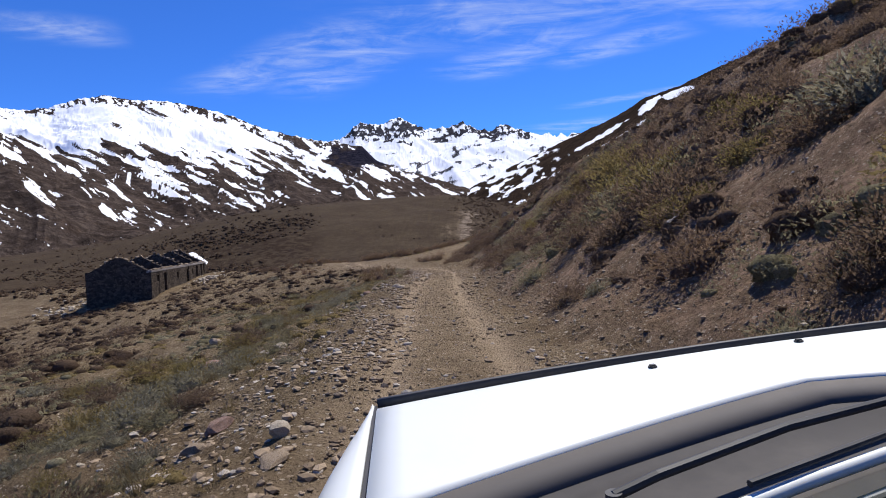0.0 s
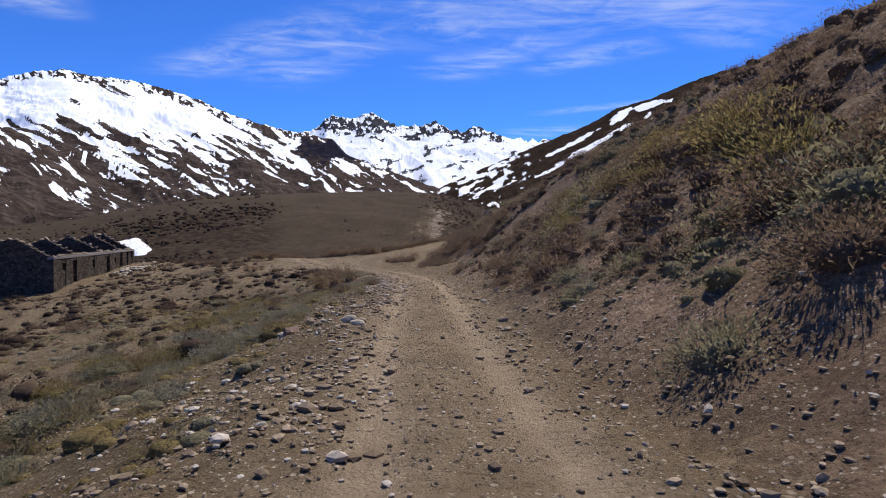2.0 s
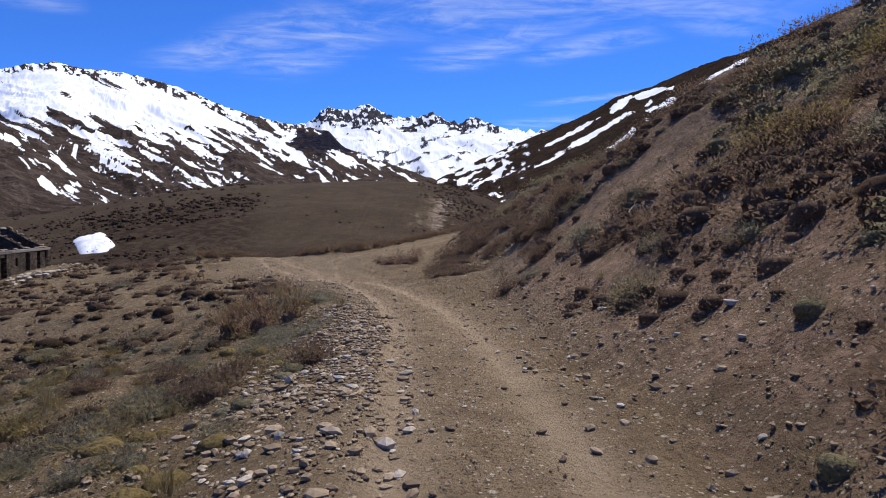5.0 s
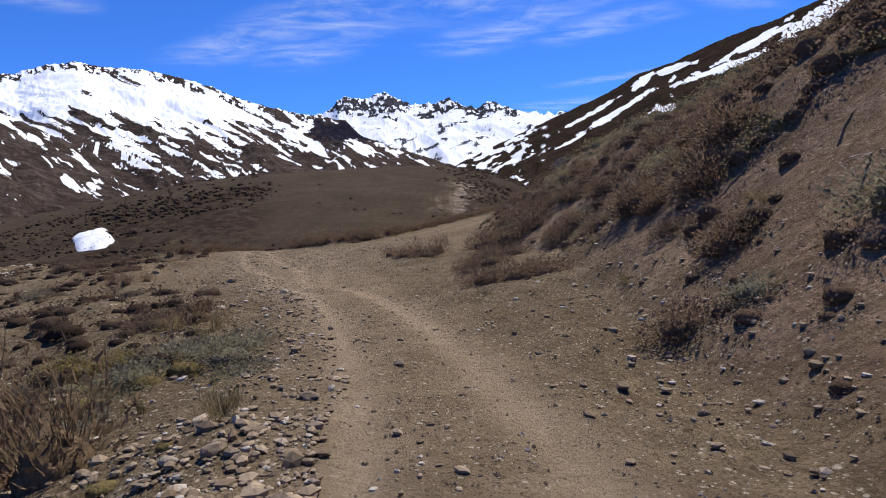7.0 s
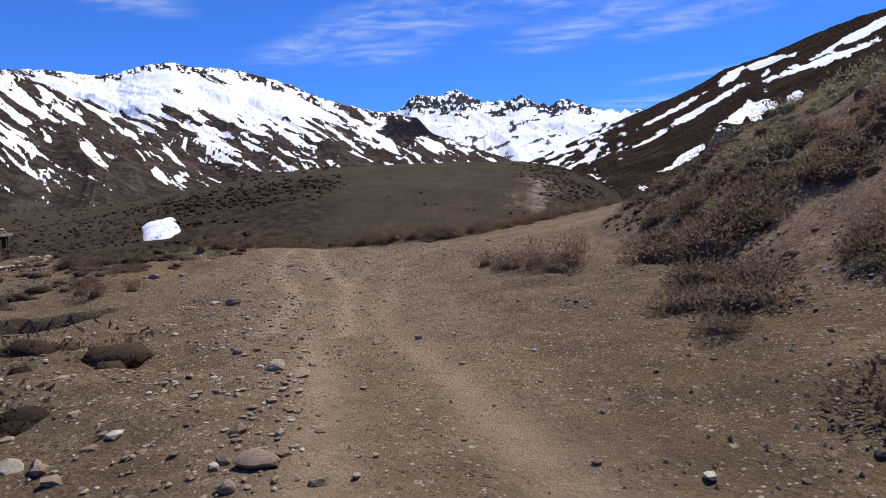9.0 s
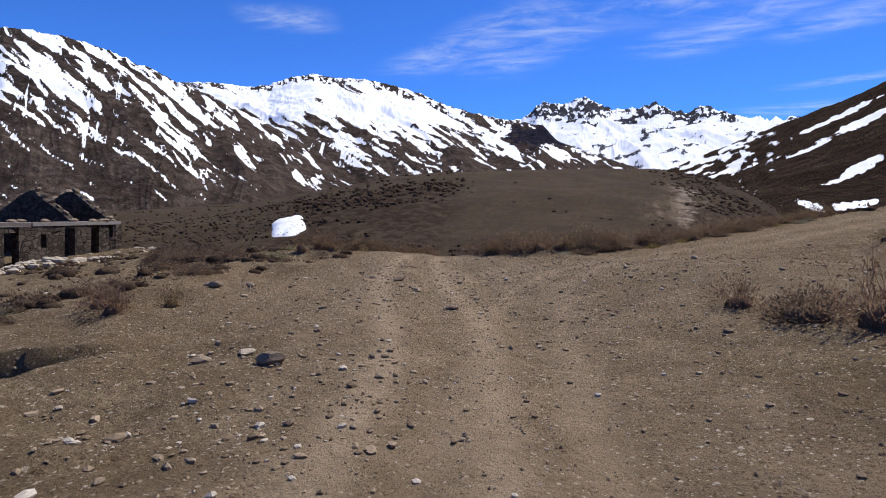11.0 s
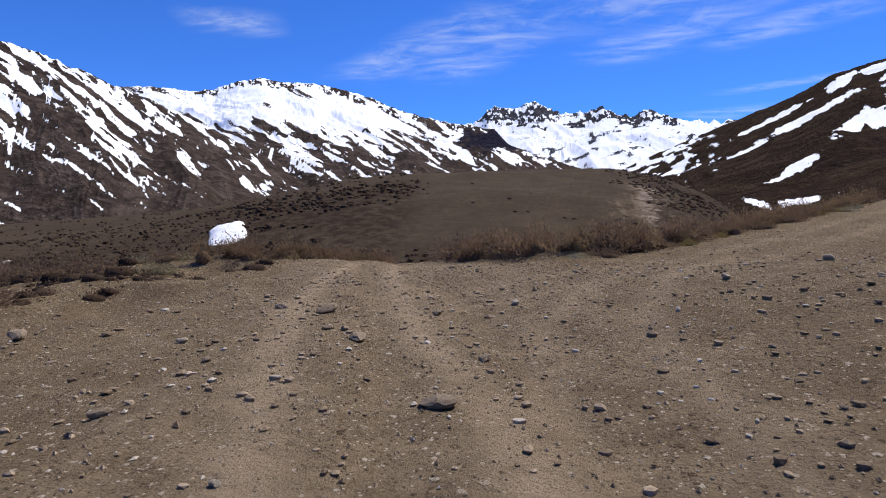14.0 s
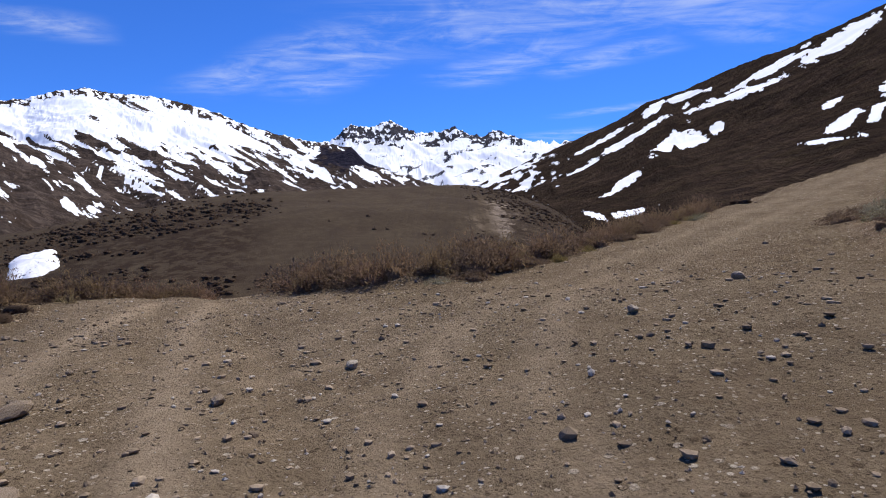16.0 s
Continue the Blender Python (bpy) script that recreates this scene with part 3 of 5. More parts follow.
def patch(a, e, where):
    """Soft spots: bearing, height, half length, half width, slant in degrees."""
    best = np.zeros(np.shape(a))
    edge = 1.9 * (fbm(a * 1.1, e * 2.2, 6, 191, 0.66) - 0.5)
    for pa, pe, half, thin, turn in where:
        c, s = math.cos(radians(turn)), math.sin(radians(turn))
        du, dv = (a - pa) * c + (e - pe) * s, -(a - pa) * s + (e - pe) * c
        best = np.maximum(best, 1 - step(np.hypot(du / half, dv / thin) + edge, 0.7, 1.3))
    return best


def snow_high(a, e, U, z, spur, small):
    """White above, torn by rock streaks that fall to the right; gullies and dabs over the bare foot."""
    streak = slanted(a, e, -27, 0.36, 2.7, 105, 5, 0.6)
    dabs = slanted(a, e, -20, 1.1, 3.0, 109, 4, 0.6)
    gully = slanted(a, e, 66, 0.55, 2.6, 111, 4, 0.6)
    bias = np.interp(e, (1.5, 3.2, 4.6, 5.6, 6.6, 7.6, 9.0, 12.0), (-1.0, -0.46, -0.22, -0.1, 0.12, 0.26, 0.5, 0.55))
    s = 0.5 + bias + 4.2 * (streak - 0.5) * (1 - 0.35 * step(e, 8, 10)) + 2.0 * (dabs - 0.5) * (1 - step(e, 6, 8))
    # a broad clean snowfield under the summit, and a dark shelf below it
    s = s + 0.5 * patch(a, e, ((-27.5, 9.3, 5.5, 1.3, -14), (-35.0, 10.2, 2.5, 0.8, 10))) - 0.5 * patch(a, e, ((-28.5, 6.9, 2.6, 0.28, -6), (-33.5, 6.0, 3.0, 0.35, 4), (-24.0, 5.9, 3.0, 0.3, -12)))
    walls = patch(a, e, ((-34.5, 4.6, 4.6, 1.1, 0),))
    s = s + walls * (0.42 + 4.6 * (gully - 0.5) - s) * 0.9
    ridge = fbm(a * 1.7, e * 2.2, 4, 113, 0.62, True)
    s = s - 1.0 * step(ridge, 0.58, 0.7) * step(U, 0.84, 0.94)
    return s - 0.75 * step(slanted(a, e, -35, 0.7, 1.5, 117), 0.47, 0.57) * step(a, -22, -17) - 1.6 * shaded_cliff_high(a, e)


# where the cliff is bare of snow and its painted shade lies
def shaded_cliff_high(a, e):
    return patch(a, e, ((-10.4, 7.75, 2.8, 0.95, -3),))


def snow_near_left(a, e, U, z, spur, small):
    s = slanted(a, e, -36, 0.3, 2.1, 131)
    f = slanted(a, e, -48, 0.8, 2.8, 137, 5, 0.62)
    thin = slanted(a, e, 80, 0.25, 2.4, 141, 3)
    bias = np.interp(e, (1.0, 4.0, 6.0, 7.5, 9.5, 11.5, 13), (-1.1, -0.70, -0.40, -0.18, -0.09, -0.06, -0.08))
    return 0.5 + bias + 4.0 * (s - 0.5) + 3.2 * (f - 0.5) + 0.6 * step(thin, 0.70, 0.78) * step(e, 1.5, 3.0)


def snow_peaks(a, e, U, z, spur, small):
    rock = fbm(a * 1.6 + 0.5 * e, e * 2.2, 5, 151, 0.62, True)
    high = step(e, 8.5, 10.2)
    cliffs = patch(a, e, ((-10.2, 10.0, 1.7, 0.7, 10), (-7.6, 10.3, 1.6, 0.6, 0), (-5.2, 10.4, 1.2, 0.5, -15), (-0.2, 10.3, 1.6, 0.45, 0), (4.4, 10.0, 1.8, 0.45, -4), (7.0, 9.2, 1.0, 0.35, -8)))
    return 0.95 - 0.75 * step(rock, 0.56, 0.70) * high - 0.8 * cliffs * step(fbm(a * 3.4 + 1.2 * e, e * 3.4, 4, 163, 0.62), 0.46, 0.56) - 0.5 * step(slanted(a, e, 10, 0.9, 2.6, 157), 0.6, 0.67)


def snow_right(a, e, U, z, spur, small):
    stripes = patch(a, e, ((15.3, 9.0, 2.7, 0.2, 27), (18.0, 9.0, 4.2, 0.32, 28), (13.2, 6.3, 1.5, 0.16, 22), (22.8, 12.5, 1.7, 0.32, 12), (26.4, 11.8, 3.6, 0.40, 15),
                           (28.4, 13.5, 3.4, 0.2, 28), (29.9, 13.9, 2.9, 0.2, 25), (33.9, 15.2, 3.3, 0.6, 26), (16.1, 4.0, 2.2, 0.3, 26)))
    spots = patch(a, e, ((19.7, 11.4, 1.2, 0.4, 33), (20.6, 8.0, 1.9, 0.5, 46), (22.4, 8.3, 1.4, 0.55, 8), (24.8, 9.3, 0.6, 0.35, 27), (33.0, 10.3, 0.7, 0.33, 31), (33.5, 8.3, 1.3, 0.4, 36), (32.4, 6.8, 2.2, 0.28, 3),
                         (35.9, 9.1, 1.3, 0.35, 55), (37.1, 11.3, 1.8, 0.7, 62), (13.5, 1.2, 1.1, 0.3, -22), (16.4, 1.7, 1.8, 0.28, 18), (9.7, 5.4, 1.3, 0.18, 17)))
    speck = step(a, 13.5, 7) * 2.6 * (slanted(a, e, 20, 0.8, 2.6, 179) - 0.5) + 0.3 * step(a, 11, 5)
    return 0.22 + 0.62 * np.maximum(stripes, spots) + speck


mountain("mountain_centre", "jagged dark peaks over a white snowfield", ((-24, 7.0, 4300), (-15, 9.0, 4300), (-12.4, 9.4, 4300), (-11.4, 10.1, 4300), (-10.7, 11.0, 4300),
         (-8.7, 10.85, 4300), (-6.0, 11.45, 4300), (-4.1, 10.6, 4300), (-1.5, 10.35, 4300), (0.4, 10.85, 4300), (2.8, 10.05, 4300),
         (4.9, 10.45, 4300), (7.5, 9.35, 4300), (10.8, 9.2, 4300), (14, 9.2, 4300), (20, 9.0, 4300), (30, 8.0, 4300)), 2300, 60, MAT_PEAKS, snow_peaks, (800, 95), 0.8, 300, 0.1, fine=(-17, 15))
mountain("mountain_left", "broad snow-covered mountain with bare brown foot", ((-75, 8.14, 2900), (-60, 9.14, 2900), (-47, 10.24, 2900), (-43, 10.79, 2900), (-40, 10.84, 2900),
         (-37.5, 11.14, 2900), (-35.5, 12.09, 2900), (-33.2, 12.59, 2900), (-31, 12.39, 2900), (-28.8, 12.54, 2900), (-26, 12.19, 2850), (-23, 11.59, 2800), (-19.5, 10.34, 2700),
         (-16, 9.54, 2650), (-12.7, 9.09, 2600), (-10, 8.74, 2500), (-8.6, 7.34, 2450), (-6, 6.34, 2400), (-2, 5.14, 2300), (3, 3.6, 2200)),
         700, -60, MAT_RANGE, snow_high, (1100, 150), 0.4, 400, 0.11, fine=(-48, 3), cliff_shade=shaded_cliff_high)
mountain("mountain_near_left", "brown scree mountain streaked with snow tongues", ((-120, 6.0, 1500), (-85, 8.5, 1500), (-66, 9.8, 1500), (-61.2, 11.0, 1500), (-59.5, 11.9, 1500), (-57.9, 12.7, 1500),
         (-56, 12.9, 1500), (-53.6, 12.8, 1500), (-52, 12.5, 1500), (-50.2, 12.1, 1500), (-48, 11.4, 1480), (-46, 10.7, 1460), (-43.6, 9.95, 1450), (-40.5, 8.8, 1440), (-36, 6.8, 1400), (-33, 5.3, 1350), (-29, 3.6, 1300),
         (-25, 2.2, 1250), (-20, 0.5, 1200)), 520, -55, MAT_RANGE, snow_near_left, (900, 120), 0.4, 500, 0.14, size=300.0, fine=(-63, -25))
mountain("mountain_right", "brown mountain flank striped with old snow", ((-1, 3.0, 2500), (2, 4.6, 2400), (7.0, 6.9, 2200), (11.3, 8.7, 2000), (14, 9.8, 1800), (16.5, 10.7, 1650), (19.4, 12.35, 1500),
         (22.5, 13.0, 1400), (24.8, 13.9, 1320), (27.6, 14.8, 1220), (31, 15.5, 1100), (34.5, 16.6, 1000), (38, 17.7, 950), (46, 19.5, 900), (60, 20.0, 800), (80, 18.0, 700), (120, 12.0, 600)),
         170, -6, MAT_FLANK, snow_right, (800, 130), 0.2, 600, 0.1, bow=1.3, size=260.0, fine=(1, 41))


# ---------------------------------------------------------------- things
def part(name, bm, material, parent=None, label="", smooth=False):
    """Links a bmesh as one mesh object, under a thing or a part where one is given."""
    me = bpy.data.meshes.new(name)
    bm.to_mesh(me)
    bm.free()
    if smooth:
        me.polygons.foreach_set("use_smooth", [True] * len(me.polygons))
    me.materials.append(material)
    ob = new(name, me)
    if parent is not None:
        ob.parent = parent
    return tagged(ob, label)


def mesh_from(name, verts, faces, material, smooth=False):
    me = bpy.data.meshes.new(name)
    me.from_pydata([tuple(map(float, v)) for v in verts], [], faces)
    if smooth:
        me.polygons.foreach_set("use_smooth", [True] * len(me.polygons))
    me.materials.append(material)
    return me


def ground_z(x, y):
    return float(land(np.array([x]), np.array([y]))[0])


# ---- the roofless ruin
RUIN_X, RUIN_Y0, RUIN_Y1, RUIN_TOP, RUIN_W = -34.7, 26.1, 44.6, -0.95, 8.0


def slab(bm, x0, x1, y0, y1, z0, z1, rag=0.05, cuts=3):
    """A block of wall with a slightly uneven face."""
    r = random.Random(int(abs(x0 * 31 + y0 * 17 + z0 * 7 + y1) * 100))
    made = bmesh.ops.create_cube(bm, size=1)["verts"]
    for v in made:
        v.co = Vector((x0 + (v.co.x + 0.5) * (x1 - x0), y0 + (v.co.y + 0.5) * (y1 - y0), z0 + (v.co.z + 0.5) * (z1 - z0)))
        v.co += Vector((r.uniform(-rag, rag), r.uniform(-rag, rag), r.uniform(-rag, rag)))


def build_ruin():
    ruin = new("stone_ruin")
    ruin.location = (RUIN_X, RUIN_Y0, ground_z(RUIN_X, RUIN_Y0))
    tagged(ruin, "roofless ruin of dark rubble stone with four gables", "ruin")
    length = RUIN_Y1 - RUIN_Y0
    top = RUIN_TOP - ruin.location.z
    skew = -0.118
    r = random.Random(4)

    def low(y, x=0.0):
        return ground_z(RUIN_X + x + skew * y, RUIN_Y0 + y) - ruin.location.z - 0.6

    def shear(bm):
        for v in bm.verts:
            v.co.x += skew * v.co.y

    # the long wall towards the road: doors reach the ground, windows have sills
    openings = [(1.6, 2.2, -1.5, -0.75), (3.6, 4.2, None, -0.55), (7.6, 8.1, -1.6, -0.8), (10.9, 11.7, None, -0.6), (12.9, 13.3, -1.5, -0.7),
                (14.4, 15.1, None, -0.42), (16.2, 16.85, None, -0.3), (17.6, 18.05, -1.1, -0.35)]
    def section(name, *box):
        bm = bmesh.new()
        slab(bm, *box)
        shear(bm)
        part(name, bm, MAT_MASONRY, ruin)

    y = 0.0
    for a, b, sill, head in openings:
        section("wall_pier", -0.55, 0, y, a, min(low(y), low(a)), top - 0.28 + r.uniform(-0.04, 0.04))
        section("lintel", -0.53, -0.02, a, b, top + head, top - 0.28)
        if sill is not None:
            section("window_breast", -0.53, -0.02, a, b, min(low(a), low(b)), top + sill)
        y = b
    section("wall_pier", -0.55, 0, y, length, min(low(y), low(length)), top - 0.3)
    for a, b in ((0.0, 6.2), (6.25, 12.4), (12.45, length)):
        bm = bmesh.new()
        slab(bm, -0.58, 0.04, a, b, top - 0.28, top - 0.06, 0.02)
        shear(bm)
        part("ring_beam", bm, MAT_BEAM, ruin, "pale grey beam along the wall top")
    y = 0.0
    while y < length - 0.1:
        w = min(r.uniform(1.2, 2.4), length - y)
        section("back_wall", -RUIN_W, -RUIN_W + 0.55, y, y + w, min(low(y, -RUIN_W), low(y + w, -RUIN_W)), top - r.uniform(0.0, 0.5))
        y += w
    # gables, with ragged slopes
    for n, (y, peak) in enumerate(((0.0, 2.0), (5.2, 1.8), (10.4, 1.95), (15.2, 2.1), (length - 0.6, 2.2))):
        bm = bmesh.new()
        steps = 13
        slope = []
        for k in range(steps + 1):
            u = k / steps
            x = -RUIN_W + u * RUIN_W
            z = top - 0.3 + peak * (1 - abs(2 * u - 1)) + r.uniform(-0.09, 0.09)
            slope.append((x, z))
        foot = min(low(y), low(y, -RUIN_W))
        front = [bm.verts.new((x, y + r.uniform(-0.03, 0.03), z)) for x, z in slope]
        back = [bm.verts.new((x, y + 0.5 + r.uniform(-0.03, 0.03), z)) for x, z in slope]
        front_low = [bm.verts.new((x, y, foot)) for x, _ in slope]
        back_low = [bm.verts.new((x, y + 0.5, foot)) for x, _ in slope]
        for k in range(steps):
            for ring in ((front_low, front), (front, back), (back, back_low)):
                bm.faces.new((ring[0][k], ring[0][k + 1], ring[1][k + 1], ring[1][k]))
        for k in (0, steps):
            bm.faces.new((front_low[k], front[k], back[k], back_low[k]))
        bmesh.ops.recalc_face_normals(bm, faces=bm.faces)
        shear(bm)
        part("gable", bm, MAT_MASONRY, ruin)
        for k in range(1, steps):
            x, z = slope[k]
            s = r.uniform(0.16, 0.3)
            ob = new("capstone", STONE_MESHES[(k + n) % len(STONE_MESHES)])
            ob.parent = ruin
            ob.matrix_basis = pose(x + skew * y, y + 0.25, z + s * 0.25, r.uniform(0, 40), r.uniform(0, 40), r.uniform(0, 360)) @ Matrix.Diagonal((s, s, s * 0.8, 1))
    for k in range(46):
        y, s = r.uniform(0.2, length - 0.2), r.uniform(0.12, 0.26)
        ob = new("capstone", STONE_MESHES[k % len(STONE_MESHES)])
        ob.parent = ruin
        ob.matrix_basis = pose(-0.28 + r.uniform(-0.15, 0.15) + skew * y, y, top - 0.06 + s * 0.35, 0, 0, r.uniform(0, 360)) @ Matrix.Diagonal((s, s, s * 0.7, 1))


# ---- stones
def stone_mesh(name, seed, material, cuts=2, flat=0.7):
    r = random.Random(seed)
    bm = bmesh.new()
    bmesh.ops.create_icosphere(bm, subdivisions=cuts, radius=1.0)
    planes = [(Vector((r.uniform(-1, 1), r.uniform(-1, 1), r.uniform(-0.7, 1))).normalized(), r.uniform(0.55, 0.85)) for _ in range(7)]
    shift = Vector((r.uniform(0, 50), r.uniform(0, 50), 0))
    for v in bm.verts:
        for n, d in planes:
            over = v.co.dot(n) - d
            if over > 0:
                v.co -= n * over * 0.92
        v.co *= 1 + 0.16 * noise.noise(v.co * 1.7 + shift)
        v.co.x *= 1.15
        v.co.z *= flat
    me = bpy.data.meshes.new(name)
    bm.to_mesh(me)
    bm.free()
    me.materials.append(material)
    return me


STONE_MESHES = [stone_mesh("stone", 10 + k, MAT_STONE, 2, 0.55 + 0.05 * (k % 5)) for k in range(8)]
PALE_MESHES = [stone_mesh("stone", 40 + k, MAT_PALE_STONE, 2, 0.7) for k in range(4)]
RED_MESHES = [stone_mesh("stone", 60 + k, MAT_RED_STONE, 2, 0.75) for k in range(2)]


def lay_stone(x, y, size, kind="grey", turn=0.0, tall=1.0, label="", sunk=0.22):
    meshes, name, words = {"grey": (STONE_MESHES, "stone", "angular grey-brown stone lying on the dirt"), "pale": (PALE_MESHES, "stone", "pale rounded stone lying among gravel"),
                           "red": (RED_MESHES, "stone", "reddish stone half sunk in the bank")}[kind]
    ob = new(name, meshes[int(abs(x * 13 + y * 7)) % len(meshes)])
    s = size / 2
    ob.matrix_basis = pose(x, y, ground_z(x, y) + s * tall * (0.62 - sunk), 8 * math.sin(x * 9), 8 * math.sin(y * 7), turn or (x * 97 + y * 53) % 360) @ Matrix.Diagonal((s, s * 0.8, s * tall, 1))
    return tagged(ob, label or words, "stone", "stones beside the track")


build_ruin()

# the single stones that stand out beside and on the track
# stones on the first stretch
for x, y, size, kind, tall in (
    (-1.4, -33.6, 0.3, "grey", 0.9), (0.75, -33.6, 0.3, "grey", 0.4), (1.35, -33.4, 0.22, "grey", 0.5), (0.55, -32.9, 0.28, "pale", 1.0),
    (-0.5, -32.4, 0.24, "grey", 1.0), (-0.6, -31.6, 0.34, "red", 0.8), (-1.9, -26.5, 0.3, "pale", 0.8), (-1.65, -26.3, 0.34, "pale", 0.8),
    (-3.2, -26.1, 0.6, "red", 0.9), (-6.4, -19.1, 0.5, "grey", 1.1), (-0.2, -16.4, 0.3, "pale", 0.7), (-1.6, -16.1, 0.42, "red", 0.9),
    (-0.45, -15.9, 0.34, "pale", 0.9), (-0.15, -15.9, 0.2, "grey", 1.0), (-1.35, -15.4, 0.3, "grey", 1.0), (-1.15, -14.6, 0.17, "pale", 0.8),
    (2.8, -11.7, 0.2, "pale", 0.7),
):
    lay_stone(x, y, size, kind, tall=tall)
# stones along the bend
for x, y, size, kind, tall in (
    (2.9, -8.8, 0.18, "grey", 0.8), (0.2, -3.5, 0.2, "pale", 0.5), (-2.1, 3.45, 0.26, "pale", 0.8), (-1.7, 4.0, 0.2, "grey", 0.9),
    (-1.35, 5.45, 0.24, "grey", 0.5), (-0.55, 6.85, 0.17, "grey", 0.9), (-2.05, 9.75, 0.16, "grey", 0.9), (-3.3, 13.8, 0.16, "grey", 1.0),
    (-5.75, 13.9, 0.24, "pale", 0.8), (-3.8, 13.95, 0.3, "grey", 0.8), (-4.6, 16.65, 0.3, "grey", 0.55), (-5.0, 16.85, 0.3, "pale", 0.8),
    (-6.1, 17.95, 0.16, "grey", 0.9), (-4.35, 19.4, 0.15, "grey", 0.9), (-3.75, 20.1, 0.16, "grey", 0.9), (-9.45, 24.1, 0.46, "grey", 0.75),
    (-10.8, 24.2, 0.3, "grey", 0.75),
):
    lay_stone(x, y, size, kind, tall=tall)
# stones on the stony flat
for x, y, size, kind, tall in (
    (-10.3, 24.6, 0.34, "pale", 0.5), (-11.5, 28.6, 0.2, "grey", 0.9), (-8.7, 29.4, 0.34, "grey", 0.5), (-14.5, 29.6, 0.24, "grey", 0.6),
    (-16.3, 30.5, 0.42, "grey", 0.9), (-15.2, 30.7, 0.34, "grey", 1.0), (-12.7, 31.0, 0.15, "pale", 0.8), (-17.0, 31.0, 0.3, "grey", 0.7),
    (-8.6, 31.1, 0.2, "grey", 0.7), (-10.4, 31.55, 0.34, "grey", 0.5), (-11.1, 32.05, 0.18, "grey", 1.0), (-11.75, 33.3, 0.42, "grey", 0.75),
    (-9.9, 33.7, 0.2, "grey", 0.9), (-8.75, 35.0, 0.24, "pale", 0.7), (-5.2, 35.2, 0.2, "pale", 0.8), (-3.25, 36.4, 0.22, "pale", 0.9),
    (-11.5, 41.0, 0.26, "grey", 0.6),
):
    lay_stone(x, y, size, kind, tall=tall)
lay_stone(8.5, 40.7, 1.7, "red", tall=1.15, label="large dark boulder on the slope edge", sunk=-0.05)

rr = random.Random(21)
laid = 0
while laid < 190:
    y = rr.uniform(-38, 44)
    x = float(glide(np.array([y]), ROAD_Y, ROAD_X)[0]) + rr.choice((-1, -1, -1, 1)) * (1.3 + abs(rr.gauss(0, 1.9)))
    if -0.9 < x - float(glide(np.array([y]), ROAD_Y, ROAD_X)[0]) < 1.2:
        continue
    lay_stone(x, y, rr.uniform(0.06, 0.14) * (1 + 0.8 * (rr.random() < 0.1)), "pale" if rr.random() < 0.1 else "grey", tall=rr.uniform(0.6, 1.05))
    laid += 1


# ---- gravel: too many to count
def scatter_mesh(name, spots, shapes, material, label, category, smooth=False):
    """One mesh from many small shapes: spots hold place, size and turn."""
    verts, faces, base = [], [], 0
    for (x, y, z, sx, sy, sz, turn), (sv, sf) in zip(spots, shapes):
        c, s = math.cos(turn), math.sin(turn)
        v = np.empty_like(sv)
        v[:, 0] = x + (sv[:, 0] * c - sv[:, 1] * s) * sx
        v[:, 1] = y + (sv[:, 0] * s + sv[:, 1] * c) * sy
        v[:, 2] = z + sv[:, 2] * sz
        verts.append(v)
        faces.append(sf + base)
        base += len(sv)
    co, tri = np.concatenate(verts), np.concatenate(faces)
    me = bpy.data.meshes.new(name)
    me.vertices.add(len(co))
    me.vertices.foreach_set("co", co.astype(np.float32).ravel())
    me.loops.add(tri.size)
    me.loops.foreach_set("vertex_index", tri.astype(np.int32).ravel())
    me.polygons.add(len(tri))
    me.polygons.foreach_set("loop_start", np.arange(0, tri.size, 3, dtype=np.int32))
    me.polygons.foreach_set("use_smooth", np.full(len(tri), smooth, bool))
    me.update(calc_edges=True)
    me.materials.append(material)
    return tagged(new(name, me), label, category, kind="stuff")


def pebble_shapes(count, seed):
    rng = np.random.default_rng(seed)
    bm = bmesh.new()
    bmesh.ops.create_icosphere(bm, subdivisions=1, radius=1.0)
    bv = np.array([v.co[:] for v in bm.verts])
    bf = np.array([[v.index for v in f.verts] for f in bm.faces])
    bm.free()
    return [(bv * (1 + rng.uniform(-0.27, 0.27, (len(bv), 1))) * (1, rng.uniform(0.55, 0.9), rng.uniform(0.35, 0.65)), bf) for _ in range(count)]


rng = np.random.default_rng(5)
octa = (np.array([(1, 0, 0), (-1, 0, 0), (0, 0.8, 0), (0, -0.8, 0), (0, 0, 0.7), (0, 0, -0.7)], float), np.array([(0, 2, 4), (2, 1, 4), (1, 3, 4), (3, 0, 4), (2, 0, 5), (1, 2, 5), (3, 1, 5), (0, 3, 5)]))
small_pebbles = [(octa[0] * rng.uniform(0.6, 1.3, (6, 1)), octa[1]) for _ in range(24)]
pebbles = pebble_shapes(24, 6)


